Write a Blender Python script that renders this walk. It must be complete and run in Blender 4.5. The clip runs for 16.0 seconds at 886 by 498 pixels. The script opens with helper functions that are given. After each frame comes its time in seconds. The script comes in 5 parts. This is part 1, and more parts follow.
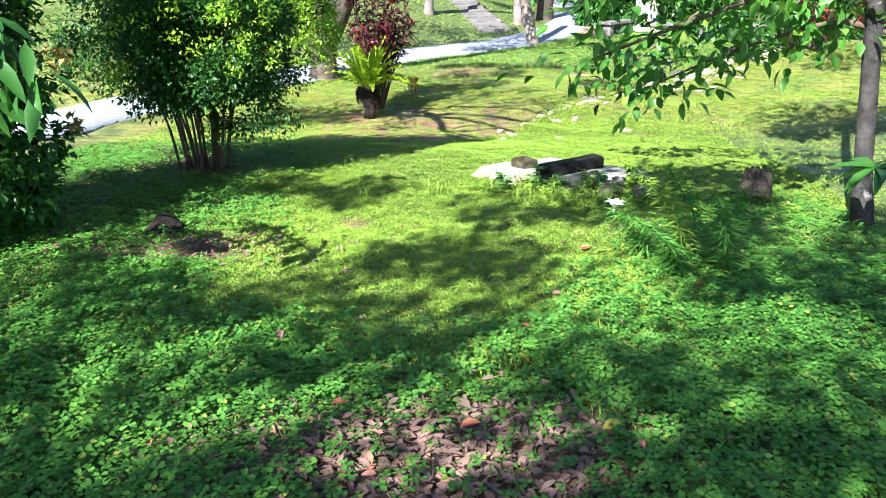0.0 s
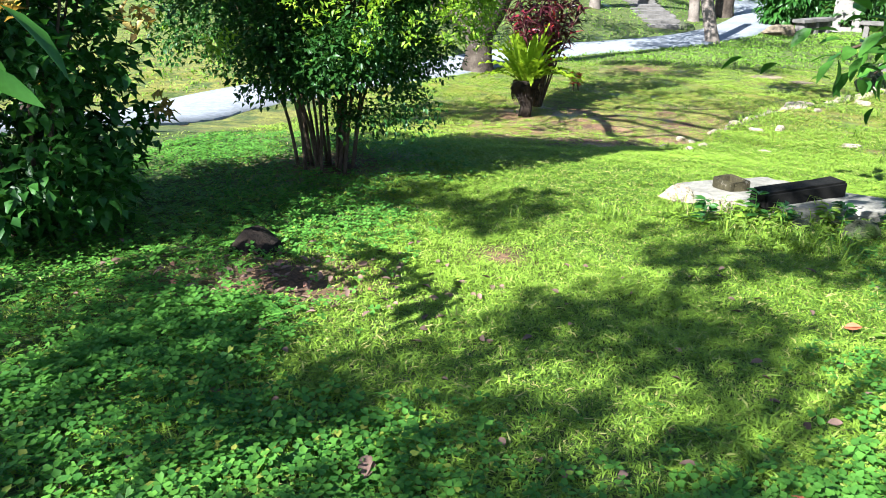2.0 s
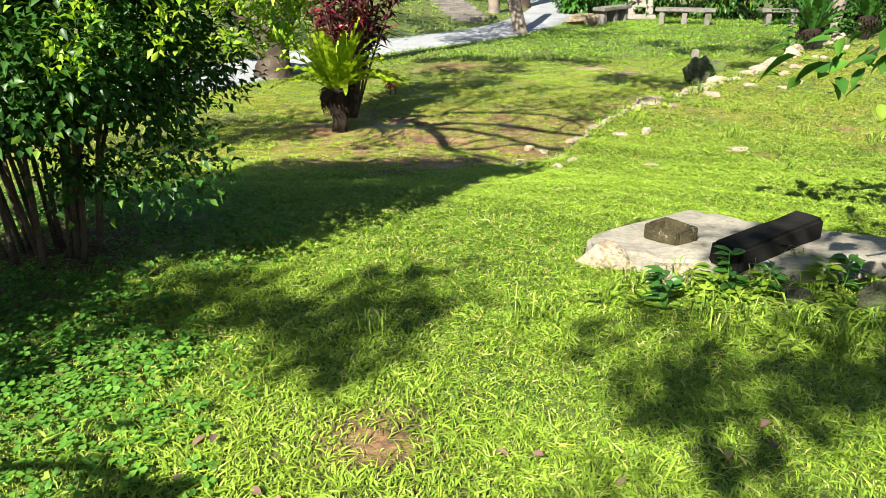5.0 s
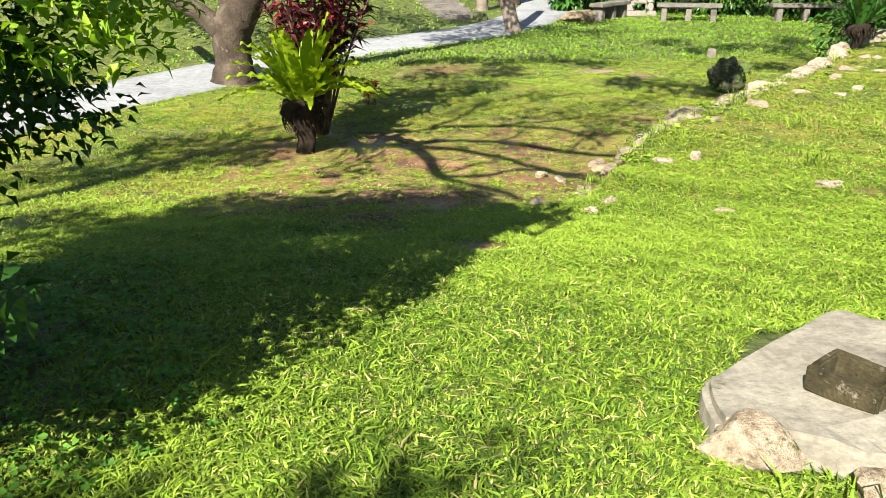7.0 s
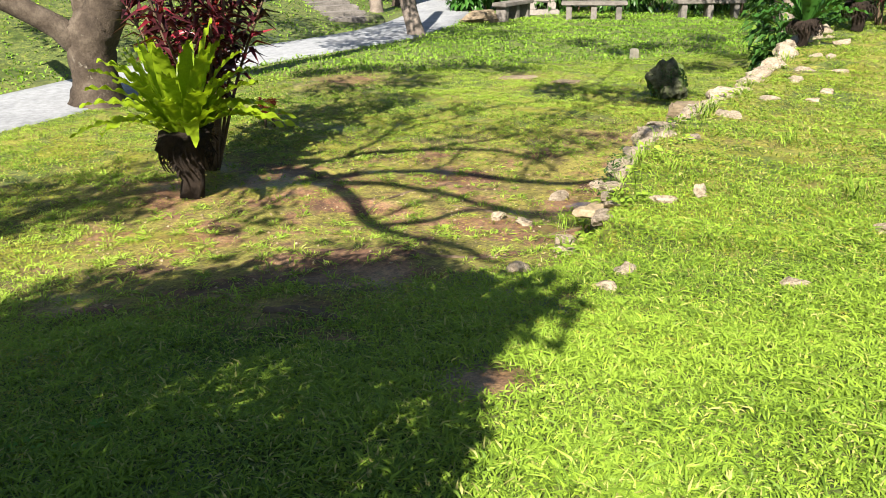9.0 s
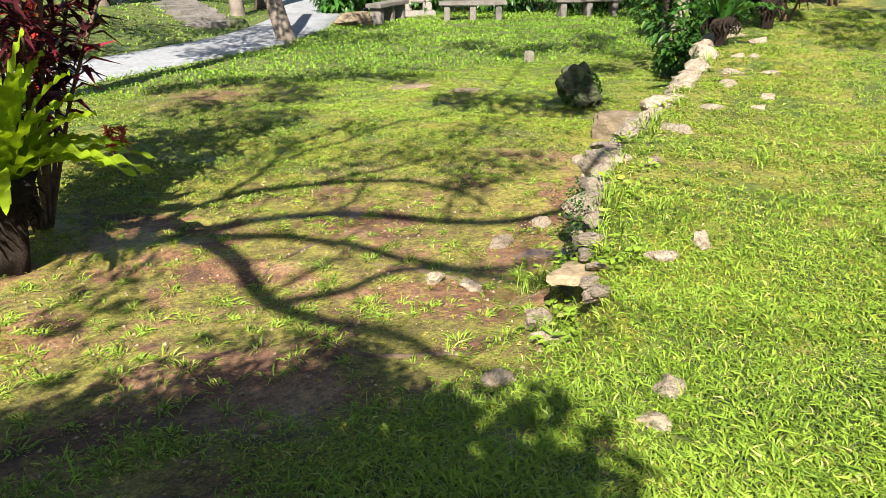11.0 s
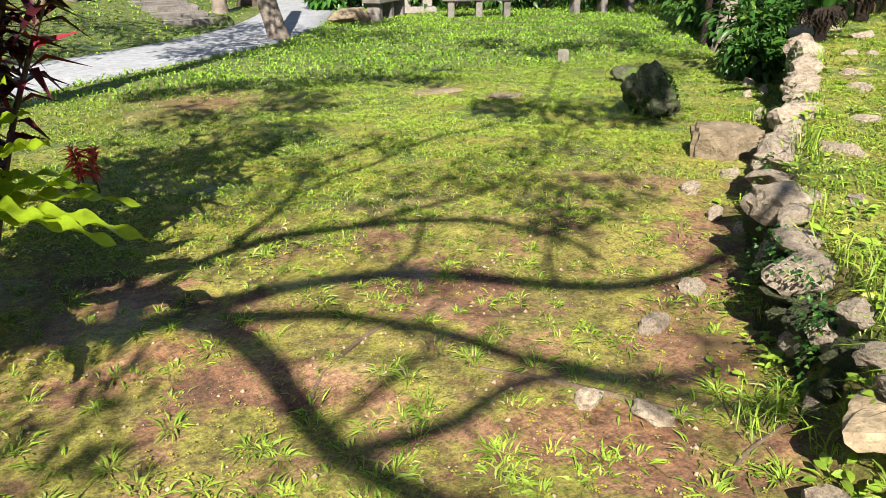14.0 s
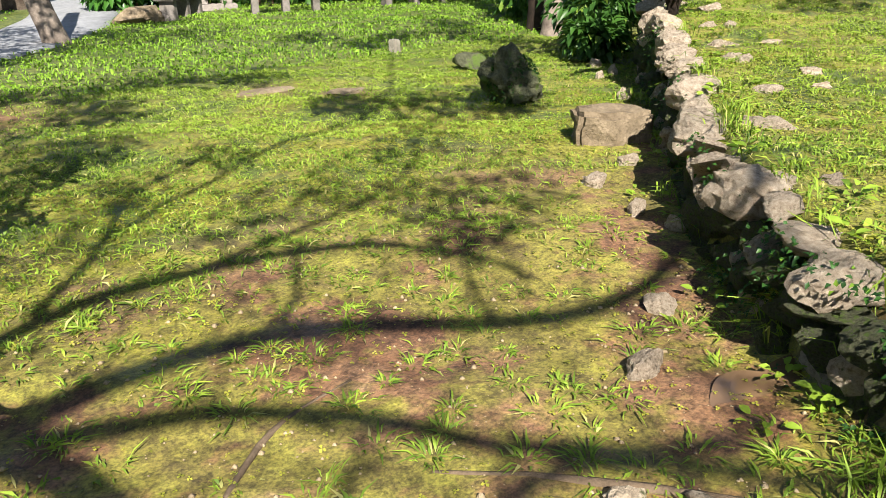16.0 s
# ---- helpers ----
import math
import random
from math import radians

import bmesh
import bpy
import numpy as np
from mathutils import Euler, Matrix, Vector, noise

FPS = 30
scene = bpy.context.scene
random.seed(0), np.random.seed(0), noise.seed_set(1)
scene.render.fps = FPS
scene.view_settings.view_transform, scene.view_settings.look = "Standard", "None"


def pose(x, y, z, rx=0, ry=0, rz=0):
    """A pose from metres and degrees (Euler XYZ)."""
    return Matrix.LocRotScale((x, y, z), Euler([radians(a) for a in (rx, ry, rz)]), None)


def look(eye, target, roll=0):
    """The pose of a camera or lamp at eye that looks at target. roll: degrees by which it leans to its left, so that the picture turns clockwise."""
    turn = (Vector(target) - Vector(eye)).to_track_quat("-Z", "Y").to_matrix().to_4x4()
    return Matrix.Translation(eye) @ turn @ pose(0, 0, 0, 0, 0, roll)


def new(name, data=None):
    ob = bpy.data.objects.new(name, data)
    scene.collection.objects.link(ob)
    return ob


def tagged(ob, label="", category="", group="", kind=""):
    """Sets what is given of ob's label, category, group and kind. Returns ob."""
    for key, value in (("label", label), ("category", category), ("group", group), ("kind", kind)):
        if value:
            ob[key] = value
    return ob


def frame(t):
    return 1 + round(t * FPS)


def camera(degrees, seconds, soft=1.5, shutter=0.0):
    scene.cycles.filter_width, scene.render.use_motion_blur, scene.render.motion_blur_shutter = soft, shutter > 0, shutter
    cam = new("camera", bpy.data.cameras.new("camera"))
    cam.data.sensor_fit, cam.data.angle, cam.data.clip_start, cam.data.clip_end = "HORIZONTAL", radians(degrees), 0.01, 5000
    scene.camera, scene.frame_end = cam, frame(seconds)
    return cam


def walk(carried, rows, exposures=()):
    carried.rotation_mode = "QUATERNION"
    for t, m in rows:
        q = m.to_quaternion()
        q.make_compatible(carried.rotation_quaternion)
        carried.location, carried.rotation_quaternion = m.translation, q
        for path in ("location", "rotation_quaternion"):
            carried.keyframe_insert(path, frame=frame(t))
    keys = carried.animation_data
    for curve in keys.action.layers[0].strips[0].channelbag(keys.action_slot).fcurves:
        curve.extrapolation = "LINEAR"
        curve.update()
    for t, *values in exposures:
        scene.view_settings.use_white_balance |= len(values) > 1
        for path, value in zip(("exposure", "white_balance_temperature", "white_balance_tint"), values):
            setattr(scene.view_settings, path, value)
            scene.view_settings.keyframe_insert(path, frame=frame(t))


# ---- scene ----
cam = camera(59.9, 16.0, soft=0.6)
METRES, EYE, TILT, LEAN, TURN = 10.5, 1.42, -22.0, 0.0, 0.0
ROWS = [
    (0.0, 0.0, 0.0, 0.0, -0.0, 0.0, -0.0),
    (0.5, 0.0048, 0.0266, 0.0007, 2.8, -0.05, -1.36),
    (1.0, 0.0047, 0.0691, 0.0024, 6.04, -0.15, -2.88),
    (1.5, -0.0023, 0.1096, 0.0113, 9.3, -0.35, -4.25),
    (2.0, -0.0189, 0.1381, 0.0215, 10.46, -0.43, -4.3),
    (2.5, -0.0258, 0.1596, 0.0294, 6.5, -0.19, -2.19),
    (3.0, -0.034, 0.1866, 0.0371, 0.86, -0.07, 0.31),
    (5.5, -0.0533, 0.3514, 0.0782, -3.5, -0.26, 1.59),
    (6.0, -0.0486, 0.3899, 0.0879, -3.37, -0.26, 1.63),
    (6.5, -0.0485, 0.4285, 0.0998, -3.68, -0.28, 1.82),
    (7.0, -0.0467, 0.467, 0.1106, -4.55, -0.32, 2.21),
    (7.5, -0.0511, 0.5037, 0.1215, -5.75, -0.33, 2.79),
    (8.0, -0.0527, 0.537, 0.1328, -7.52, -0.44, 3.57),
    (8.5, -0.056, 0.5704, 0.1411, -9.77, -0.56, 4.52),
    (9.0, -0.0575, 0.597, 0.1515, -12.24, -0.75, 5.55),
    (9.5, -0.0528, 0.6309, 0.162, -14.84, -1.0, 6.68),
    (10.0, -0.0551, 0.6597, 0.1723, -17.93, -1.37, 7.97),
    (12.5, -0.0399, 0.7818, 0.2069, -22.87, -2.04, 9.19),
    (13.0, -0.0397, 0.8041, 0.214, -22.02, -1.88, 8.95),
    (13.5, -0.0469, 0.8317, 0.2143, -22.1, -1.86, 9.03),
    (14.0, -0.0464, 0.8567, 0.2239, -23.34, -2.08, 9.62),
    (14.5, -0.0515, 0.8826, 0.2299, -26.0, -2.51, 10.77),
    (15.0, -0.0567, 0.8981, 0.2349, -29.64, -3.22, 12.28),
    (15.5, -0.0436, 0.9232, 0.2326, -33.82, -4.17, 13.76),
    (16.0, -0.0331, 0.9457, 0.2384, -37.51, -5.08, 14.86),
]
walk(cam, [(t, pose(0, 0, EYE, TILT, LEAN, TURN) @ pose(METRES * x, METRES * y, METRES * z, 90 + pitch, roll, yaw)) for t, x, y, z, yaw, pitch, roll in ROWS], [(0.0, 2.3, 5450, 13), (2.5, 1.98, 5500, 9), (5.5, 1.75, 6600, 8), (9.0, 1.7, 6500, 12), (16.0, 1.55, 6400, 13)])

# ---------- light ----------
SUN_TO = Vector((0.5, 0.866, 0)).normalized()      # the way the shadows fall
ELEV = radians(40)
SLOPE = math.tan(ELEV)
world = bpy.data.worlds.new("sky")
world.use_nodes = True
scene.world = world
wn = world.node_tree
sky = wn.nodes.new("ShaderNodeTexSky")
sky.sky_type, sky.sun_disc, sky.sun_elevation = "NISHITA", False, ELEV
sky.sun_rotation = math.atan2(-SUN_TO.x, -SUN_TO.y)
wn.links.new(sky.outputs[0], wn.nodes["Background"].inputs[0])
wn.nodes["Background"].inputs[1].default_value = 0.046
sun = new("sun", bpy.data.lights.new("sun", "SUN"))
sun.data.energy, sun.data.angle, sun.data.color = 5.0, radians(0.4), (1.0, 0.93, 0.79)
sun.matrix_world = look((0, 0, 30), (SUN_TO.x, SUN_TO.y, 30 - SLOPE))

# ---------- materials ----------
def material(name):
    m = bpy.data.materials.new(name)
    m.use_nodes = True
    return m, m.node_tree.nodes, m.node_tree.links, m.node_tree.nodes["Principled BSDF"]


def noise_node(n, l, scale, detail=4, rough=0.6, coord=None):
    t = n.new("ShaderNodeTexNoise")
    t.inputs["Scale"].default_value, t.inputs["Detail"].default_value, t.inputs["Roughness"].default_value = scale, detail, rough
    if coord is None:
        coord = n.new("ShaderNodeNewGeometry").outputs["Position"]
    l.new(coord, t.inputs["Vector"])
    return t.outputs["Fac"]


def ramp(n, l, fac, stops):
    r = n.new("ShaderNodeValToRGB")
    e = r.color_ramp.elements
    while len(e) < len(stops):
        e.new(0.5)
    for k, (p, c) in zip(e, stops):
        k.position, k.color = p, (*c, 1)
    l.new(fac, r.inputs[0])
    return r.outputs[0]


def mix(n, l, fac, a, b, kind="MIX"):
    x = n.new("ShaderNodeMix")
    x.data_type, x.blend_type = "RGBA", kind
    if isinstance(fac, float):
        x.inputs[0].default_value = fac
    else:
        l.new(fac, x.inputs[0])
    for s, v in ((6, a), (7, b)):
        if isinstance(v, tuple):
            x.inputs[s].default_value = (*v, 1)
        else:
            l.new(v, x.inputs[s])
    return x.outputs[2]


def bump(n, l, bsdf, height, strength, distance):
    b = n.new("ShaderNodeBump")
    b.inputs["Strength"].default_value, b.inputs["Distance"].default_value = strength, distance
    l.new(height, b.inputs["Height"])
    l.new(b.outputs[0], bsdf.inputs["Normal"])


def leaf_material(name, dark, light, old=None, gloss=0.45, through_it=0.4, patch=0.7, old_share=0.93):
    """Leaves and blades: colour varies from leaf to leaf and in wide patches, and light shines through."""
    m, n, l, b = material(name)
    geo = n.new("ShaderNodeNewGeometry")
    isl = geo.outputs["Random Per Island"]
    c = ramp(n, l, isl, [(0.0, dark), (0.55, tuple((a + d) / 2 for a, d in zip(dark, light))), (0.9, light)])
    if old:
        k = n.new("ShaderNodeMath")
        k.operation = "GREATER_THAN"
        k.inputs[1].default_value = old_share
        w = n.new("ShaderNodeMath")
        w.operation, w.inputs[1].default_value = "MULTIPLY", 7.31
        fr = n.new("ShaderNodeMath")
        fr.operation = "FRACT"
        l.new(isl, w.inputs[0]), l.new(w.outputs[0], fr.inputs[0]), l.new(fr.outputs[0], k.inputs[0])
        c = mix(n, l, k.outputs[0], c, old)
    big = noise_node(n, l, patch, 3, 0.5, geo.outputs["Position"])
    c = mix(n, l, ramp(n, l, big, [(0.35, (0, 0, 0)), (0.68, (0.75, 0.75, 0.75))]), c, light)
    fine = noise_node(n, l, 60.0, 2, 0.5, geo.outputs["Position"])
    c = mix(n, l, 0.25, c, ramp(n, l, fine, [(0.3, (0.35, 0.35, 0.35)), (0.7, (1, 1, 1))]), "MULTIPLY")
    l.new(c, b.inputs["Base Color"])
    b.inputs["Roughness"].default_value = gloss
    b.inputs["Specular IOR Level"].default_value = 0.3
    tr = n.new("ShaderNodeBsdfTranslucent")
    tint = mix(n, l, 1.0, c, (1.0, 1.0, 0.45), "MULTIPLY")
    l.new(tint, tr.inputs["Color"])
    ms = n.new("ShaderNodeMixShader")
    ms.inputs[0].default_value = through_it
    l.new(b.outputs[0], ms.inputs[1]), l.new(tr.outputs[0], ms.inputs[2])
    l.new(ms.outputs[0], n["Material Output"].inputs[0])
    return m


def rough_material(name, stops, scale, bumpiness=0.6, dist=0.02, roughness=0.9, spots=None, spot_scale=6.0, spot_at=(0.55, 0.62), random_tint=0.0):
    """Stone, bark, soil: two scales of mottling, a spotted second colour, relief."""
    m, n, l, b = material(name)
    pos = n.new("ShaderNodeTexCoord").outputs["Object"] if random_tint else n.new("ShaderNodeNewGeometry").outputs["Position"]
    a = noise_node(n, l, scale, 6, 0.65, pos)
    c = ramp(n, l, a, stops)
    f = noise_node(n, l, scale * 9, 4, 0.7, pos)
    c = mix(n, l, 0.55, c, ramp(n, l, f, [(0.28, (0.3, 0.3, 0.3)), (0.62, (1, 1, 1))]), "MULTIPLY")
    if spots:
        s = noise_node(n, l, spot_scale, 5, 0.7, pos)
        c = mix(n, l, ramp(n, l, s, [(spot_at[0], (0, 0, 0)), (spot_at[1], (1, 1, 1))]), c, spots)
    if random_tint:
        oi = n.new("ShaderNodeObjectInfo").outputs["Random"]
        lo = 1 - random_tint
        c = mix(n, l, 1.0, c, ramp(n, l, oi, [(0, (lo, lo, lo)), (1, (1, 1, 1))]), "MULTIPLY")
    l.new(c, b.inputs["Base Color"])
    b.inputs["Roughness"].default_value = roughness
    b.inputs["Specular IOR Level"].default_value = 0.2
    h = mix(n, l, 0.5, a, f)
    bump(n, l, b, h, bumpiness, dist)
    return m


M_GRASS = leaf_material("grass_blade", (0.045, 0.11, 0.012), (0.295, 0.44, 0.045), (0.5, 0.44, 0.18), 0.5, 0.34, 0.8, 0.93)
M_GRASS_FAR = leaf_material("lawn_blade", (0.05, 0.12, 0.012), (0.3, 0.43, 0.048), (0.46, 0.4, 0.18), 0.55, 0.32, 0.35, 0.93)
M_LAWN = leaf_material("lush_lawn_blade", (0.07, 0.17, 0.015), (0.25, 0.43, 0.04), None, 0.55, 0.35, 0.5)
M_MOSS = leaf_material("low_herb", (0.09, 0.13, 0.014), (0.36, 0.36, 0.05), (0.4, 0.33, 0.12), 0.6, 0.3, 0.6, 0.94)
M_CLOVER = leaf_material("clover_leaf", (0.035, 0.13, 0.022), (0.14, 0.325, 0.042), (0.34, 0.36, 0.06), 0.5, 0.4, 0.5, 0.97)
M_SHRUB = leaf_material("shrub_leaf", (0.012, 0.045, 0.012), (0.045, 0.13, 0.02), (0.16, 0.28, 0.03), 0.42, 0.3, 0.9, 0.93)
# young shrub leaves, with the sunlit side's brightness put into their colour
M_SHRUB_SUNLIT = leaf_material("sunlit_young_shrub_leaf", (0.16, 0.34, 0.025), (0.38, 0.54, 0.045), None, 0.4, 0.5)
M_TREE = leaf_material("tree_leaf", (0.025, 0.085, 0.018), (0.09, 0.22, 0.03), (0.24, 0.3, 0.04), 0.4, 0.35, 0.4, 0.94)
M_ORANGE = leaf_material("young_orange_leaf", (0.35, 0.16, 0.05), (0.55, 0.42, 0.12), None, 0.4, 0.45)
M_BROAD = leaf_material("broad_leaf", (0.018, 0.075, 0.016), (0.06, 0.17, 0.025), None, 0.35, 0.35)
M_OVER = leaf_material("overhanging_leaf", (0.03, 0.11, 0.02), (0.11, 0.27, 0.035), (0.26, 0.38, 0.05), 0.35, 0.45, 1.2, 0.94)
M_FERN = leaf_material("fern_frond", (0.13, 0.26, 0.013), (0.34, 0.47, 0.022), None, 0.3, 0.5, 2.0)
M_RED = leaf_material("red_leaf", (0.028, 0.01, 0.012), (0.085, 0.017, 0.024), (0.3, 0.025, 0.045), 0.32, 0.25, 1.5, 0.88)
M_SCARLET = leaf_material("scarlet_leaf", (0.4, 0.02, 0.02), (0.6, 0.06, 0.05), None, 0.35, 0.4)
M_LITTER = leaf_material("dry_leaf", (0.07, 0.042, 0.036), (0.27, 0.17, 0.13), (0.42, 0.18, 0.11), 0.8, 0.15, 5.0, 0.93)
M_DARKFOL = leaf_material("thicket_leaf", (0.015, 0.05, 0.012), (0.05, 0.13, 0.02), (0.16, 0.24, 0.03), 0.4, 0.3, 0.3, 0.93)
M_PETAL = leaf_material("white_petal", (0.8, 0.8, 0.78), (0.9, 0.9, 0.88), None, 0.5, 0.4)
M_BARK = rough_material("bark", [(0.3, (0.028, 0.021, 0.016)), (0.5, (0.065, 0.05, 0.038)), (0.7, (0.13, 0.105, 0.082))], 3.5, 0.9, 0.03, 0.95, (0.19, 0.17, 0.14), 5.0, (0.62, 0.7))
M_TWIG = rough_material("twig", [(0.3, (0.07, 0.045, 0.03)), (0.7, (0.17, 0.12, 0.08))], 8.0, 0.5, 0.01)
M_DARKBARK = rough_material("dark_bark", [(0.3, (0.028, 0.022, 0.017)), (0.7, (0.095, 0.075, 0.058))], 6.0, 0.9, 0.02)
M_GREYBARK = rough_material("grey_bark", [(0.35, (0.025, 0.022, 0.02)), (0.6, (0.075, 0.068, 0.06))], 9.0, 0.9, 0.02, 0.95, (0.2, 0.19, 0.17), 11.0, (0.6, 0.68))
M_FIBRE = rough_material("root_fibre", [(0.3, (0.012, 0.009, 0.008)), (0.7, (0.05, 0.035, 0.025))], 12.0, 1.0, 0.04)
M_PALM = rough_material("palm_bark", [(0.3, (0.1, 0.08, 0.066)), (0.7, (0.28, 0.235, 0.2))], 4.0, 0.8, 0.03)
M_STONE = rough_material("limestone", [(0.3, (0.15, 0.115, 0.08)), (0.46, (0.42, 0.34, 0.25)), (0.68, (0.62, 0.53, 0.41))], 22.0, 1.0, 0.02, 0.92, (0.08, 0.09, 0.035), 13.0, (0.56, 0.64), 0.25)
M_WALLSTONE = rough_material("wall_limestone", [(0.3, (0.22, 0.17, 0.12)), (0.44, (0.46, 0.375, 0.285)), (0.66, (0.65, 0.555, 0.44))], 5.0, 1.0, 0.03, 0.92, (0.1, 0.11, 0.05), 3.0, (0.62, 0.72), 0.2)
M_ROCK = rough_material("brown_rock", [(0.3, (0.13, 0.1, 0.065)), (0.7, (0.3, 0.24, 0.165))], 5.0, 0.9, 0.03, 0.9, (0.08, 0.06, 0.045), 4.0, (0.62, 0.7), 0.1)
M_SANDROCK = rough_material("tan_rock", [(0.3, (0.24, 0.18, 0.11)), (0.7, (0.46, 0.37, 0.24))], 5.0, 0.9, 0.02, 0.9, (0.14, 0.11, 0.06), 6.0, (0.6, 0.7))
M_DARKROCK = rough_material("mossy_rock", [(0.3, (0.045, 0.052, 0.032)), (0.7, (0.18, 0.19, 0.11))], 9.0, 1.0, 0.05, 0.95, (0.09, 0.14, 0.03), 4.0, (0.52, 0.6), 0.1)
M_SLAB = rough_material("weathered_concrete", [(0.3, (0.19, 0.175, 0.145)), (0.7, (0.37, 0.345, 0.29))], 4.0, 0.6, 0.012, 0.9, (0.1, 0.1, 0.05), 5.0, (0.62, 0.7))
M_MOULD = rough_material("blackened_concrete", [(0.3, (0.004, 0.0035, 0.003)), (0.7, (0.013, 0.012, 0.01))], 8.0, 0.7, 0.015, 0.95, (0.05, 0.046, 0.04), 9.0, (0.68, 0.76))
M_MOSSBLOCK = rough_material("mossy_concrete", [(0.3, (0.02, 0.018, 0.009)), (0.65, (0.1, 0.085, 0.045))], 14.0, 0.9, 0.02, 0.95, (0.3, 0.27, 0.22), 9.0, (0.62, 0.7))
M_BENCH = rough_material("bench_stone", [(0.3, (0.1, 0.093, 0.083)), (0.7, (0.22, 0.2, 0.185))], 3.0, 0.5, 0.02, 0.9, (0.08, 0.075, 0.065), 2.5, (0.6, 0.7))
M_MONUMENT = rough_material("pale_granite", [(0.3, (0.2, 0.18, 0.165)), (0.7, (0.33, 0.3, 0.275))], 2.0, 0.3, 0.01)
M_PATH = rough_material("path_concrete", [(0.3, (0.23, 0.24, 0.26)), (0.7, (0.33, 0.345, 0.37))], 1.2, 0.4, 0.01, 0.85, (0.25, 0.25, 0.24), 2.0, (0.66, 0.74))
M_ROOT = rough_material("surface_root", [(0.3, (0.07, 0.05, 0.033)), (0.7, (0.19, 0.14, 0.095))], 6.0, 0.7, 0.02)
M_BLACK = rough_material("black_plastic", [(0.3, (0.012, 0.012, 0.012)), (0.7, (0.035, 0.033, 0.03))], 6.0, 0.3, 0.01, 0.6)


def ground_material():
    m, n, l, b = material("soil_and_turf")
    geo = n.new("ShaderNodeNewGeometry")
    pos = geo.outputs["Position"]
    at = n.new("ShaderNodeVertexColor")
    at.layer_name = "cover"
    sep = n.new("ShaderNodeSeparateColor")
    l.new(at.outputs[0], sep.inputs[0])
    soil = ramp(n, l, noise_node(n, l, 2.2, 6, 0.7, pos), [(0.3, (0.06, 0.03, 0.017)), (0.48, (0.2, 0.1, 0.052)), (0.62, (0.33, 0.19, 0.1)), (0.74, (0.42, 0.29, 0.17))])
    turf = ramp(n, l, noise_node(n, l, 5.0, 5, 0.65, pos), [(0.3, (0.02, 0.035, 0.008)), (0.55, (0.06, 0.1, 0.016)), (0.75, (0.12, 0.15, 0.03))])
    moss = ramp(n, l, noise_node(n, l, 6.0, 6, 0.75, pos), [(0.3, (0.1, 0.085, 0.025)), (0.5, (0.24, 0.23, 0.035)), (0.72, (0.36, 0.37, 0.05))])
    lawn = ramp(n, l, noise_node(n, l, 9.0, 5, 0.7, pos), [(0.3, (0.035, 0.06, 0.01)), (0.5, (0.1, 0.14, 0.022)), (0.7, (0.24, 0.26, 0.05))])
    turf = mix(n, l, sep.outputs[2], turf, lawn)
    grit = noise_node(n, l, 90.0, 3, 0.7, pos)
    c = mix(n, l, sep.outputs[0], turf, soil)
    mk = noise_node(n, l, 1.7, 5, 0.7, pos)
    mf = n.new("ShaderNodeMath")
    mf.operation = "MULTIPLY"
    l.new(sep.outputs[1], mf.inputs[0]), l.new(ramp(n, l, mk, [(0.44, (0, 0, 0)), (0.53, (1.3, 1.3, 1.3))]), mf.inputs[1])
    c = mix(n, l, mf.outputs[0], c, moss)
    speck = noise_node(n, l, 28.0, 4, 0.75, pos)
    c = mix(n, l, 0.75, c, ramp(n, l, speck, [(0.36, (0.22, 0.2, 0.18)), (0.52, (0.9, 0.9, 0.9)), (0.66, (1.25, 1.2, 1.1))]), "MULTIPLY")
    c = mix(n, l, 0.8, c, ramp(n, l, grit, [(0.36, (0.3, 0.3, 0.3)), (0.6, (1, 1, 1))]), "MULTIPLY")
    l.new(c, b.inputs["Base Color"])
    # damp soil shines a little
    wet = ramp(n, l, noise_node(n, l, 1.1, 3, 0.5, pos), [(0.5, (0.95, 0.95, 0.95)), (0.64, (0.4, 0.4, 0.4))])
    l.new(wet, b.inputs["Roughness"])
    bump(n, l, b, mix(n, l, 0.5, grit, speck), 0.8, 0.006)
    return m


M_GROUND = ground_material()

# ---------- mesh helpers ----------
RNG = np.random.default_rng(7)


def mesh_object(name, verts, quads=None, tris=None, mat=None, parent=None, label="", smooth=False):
    """One mesh from arrays of corners and faces."""
    me = bpy.data.meshes.new(name)
    verts = np.asarray(verts, dtype=np.float32).reshape(-1, 3)
    q = np.zeros((0, 4), int) if quads is None else np.asarray(quads, int).reshape(-1, 4)
    t = np.zeros((0, 3), int) if tris is None else np.asarray(tris, int).reshape(-1, 3)
    loops = np.concatenate([q.ravel(), t.ravel()]).astype(np.int32)
    sizes = np.concatenate([np.full(len(q), 4), np.full(len(t), 3)]).astype(np.int32)
    starts = np.concatenate([[0], np.cumsum(sizes)[:-1]]).astype(np.int32)
    me.vertices.add(len(verts)), me.loops.add(len(loops)), me.polygons.add(len(sizes))
    me.vertices.foreach_set("co", verts.ravel())
    me.loops.foreach_set("vertex_index", loops)
    me.polygons.foreach_set("loop_start", starts)
    if smooth:
        me.polygons.foreach_set("use_smooth", np.ones(len(sizes), bool))
    me.update(calc_edges=True)
    me.validate()
    if mat:
        me.materials.append(mat)
    ob = new(name, me)
    if parent:
        ob.parent = parent
    if label:
        ob["label"] = label
    return ob


def part(name, bm, mat, parent=None, label="", smooth=False):
    """Links a bmesh as one mesh object under a thing or a part."""
    me = bpy.data.meshes.new(name)
    for f in bm.faces:
        f.smooth = smooth
    bm.to_mesh(me)
    bm.free()
    me.materials.append(mat)
    ob = new(name, me)
    if parent:
        ob.parent = parent
    if label:
        ob["label"] = label
    return ob


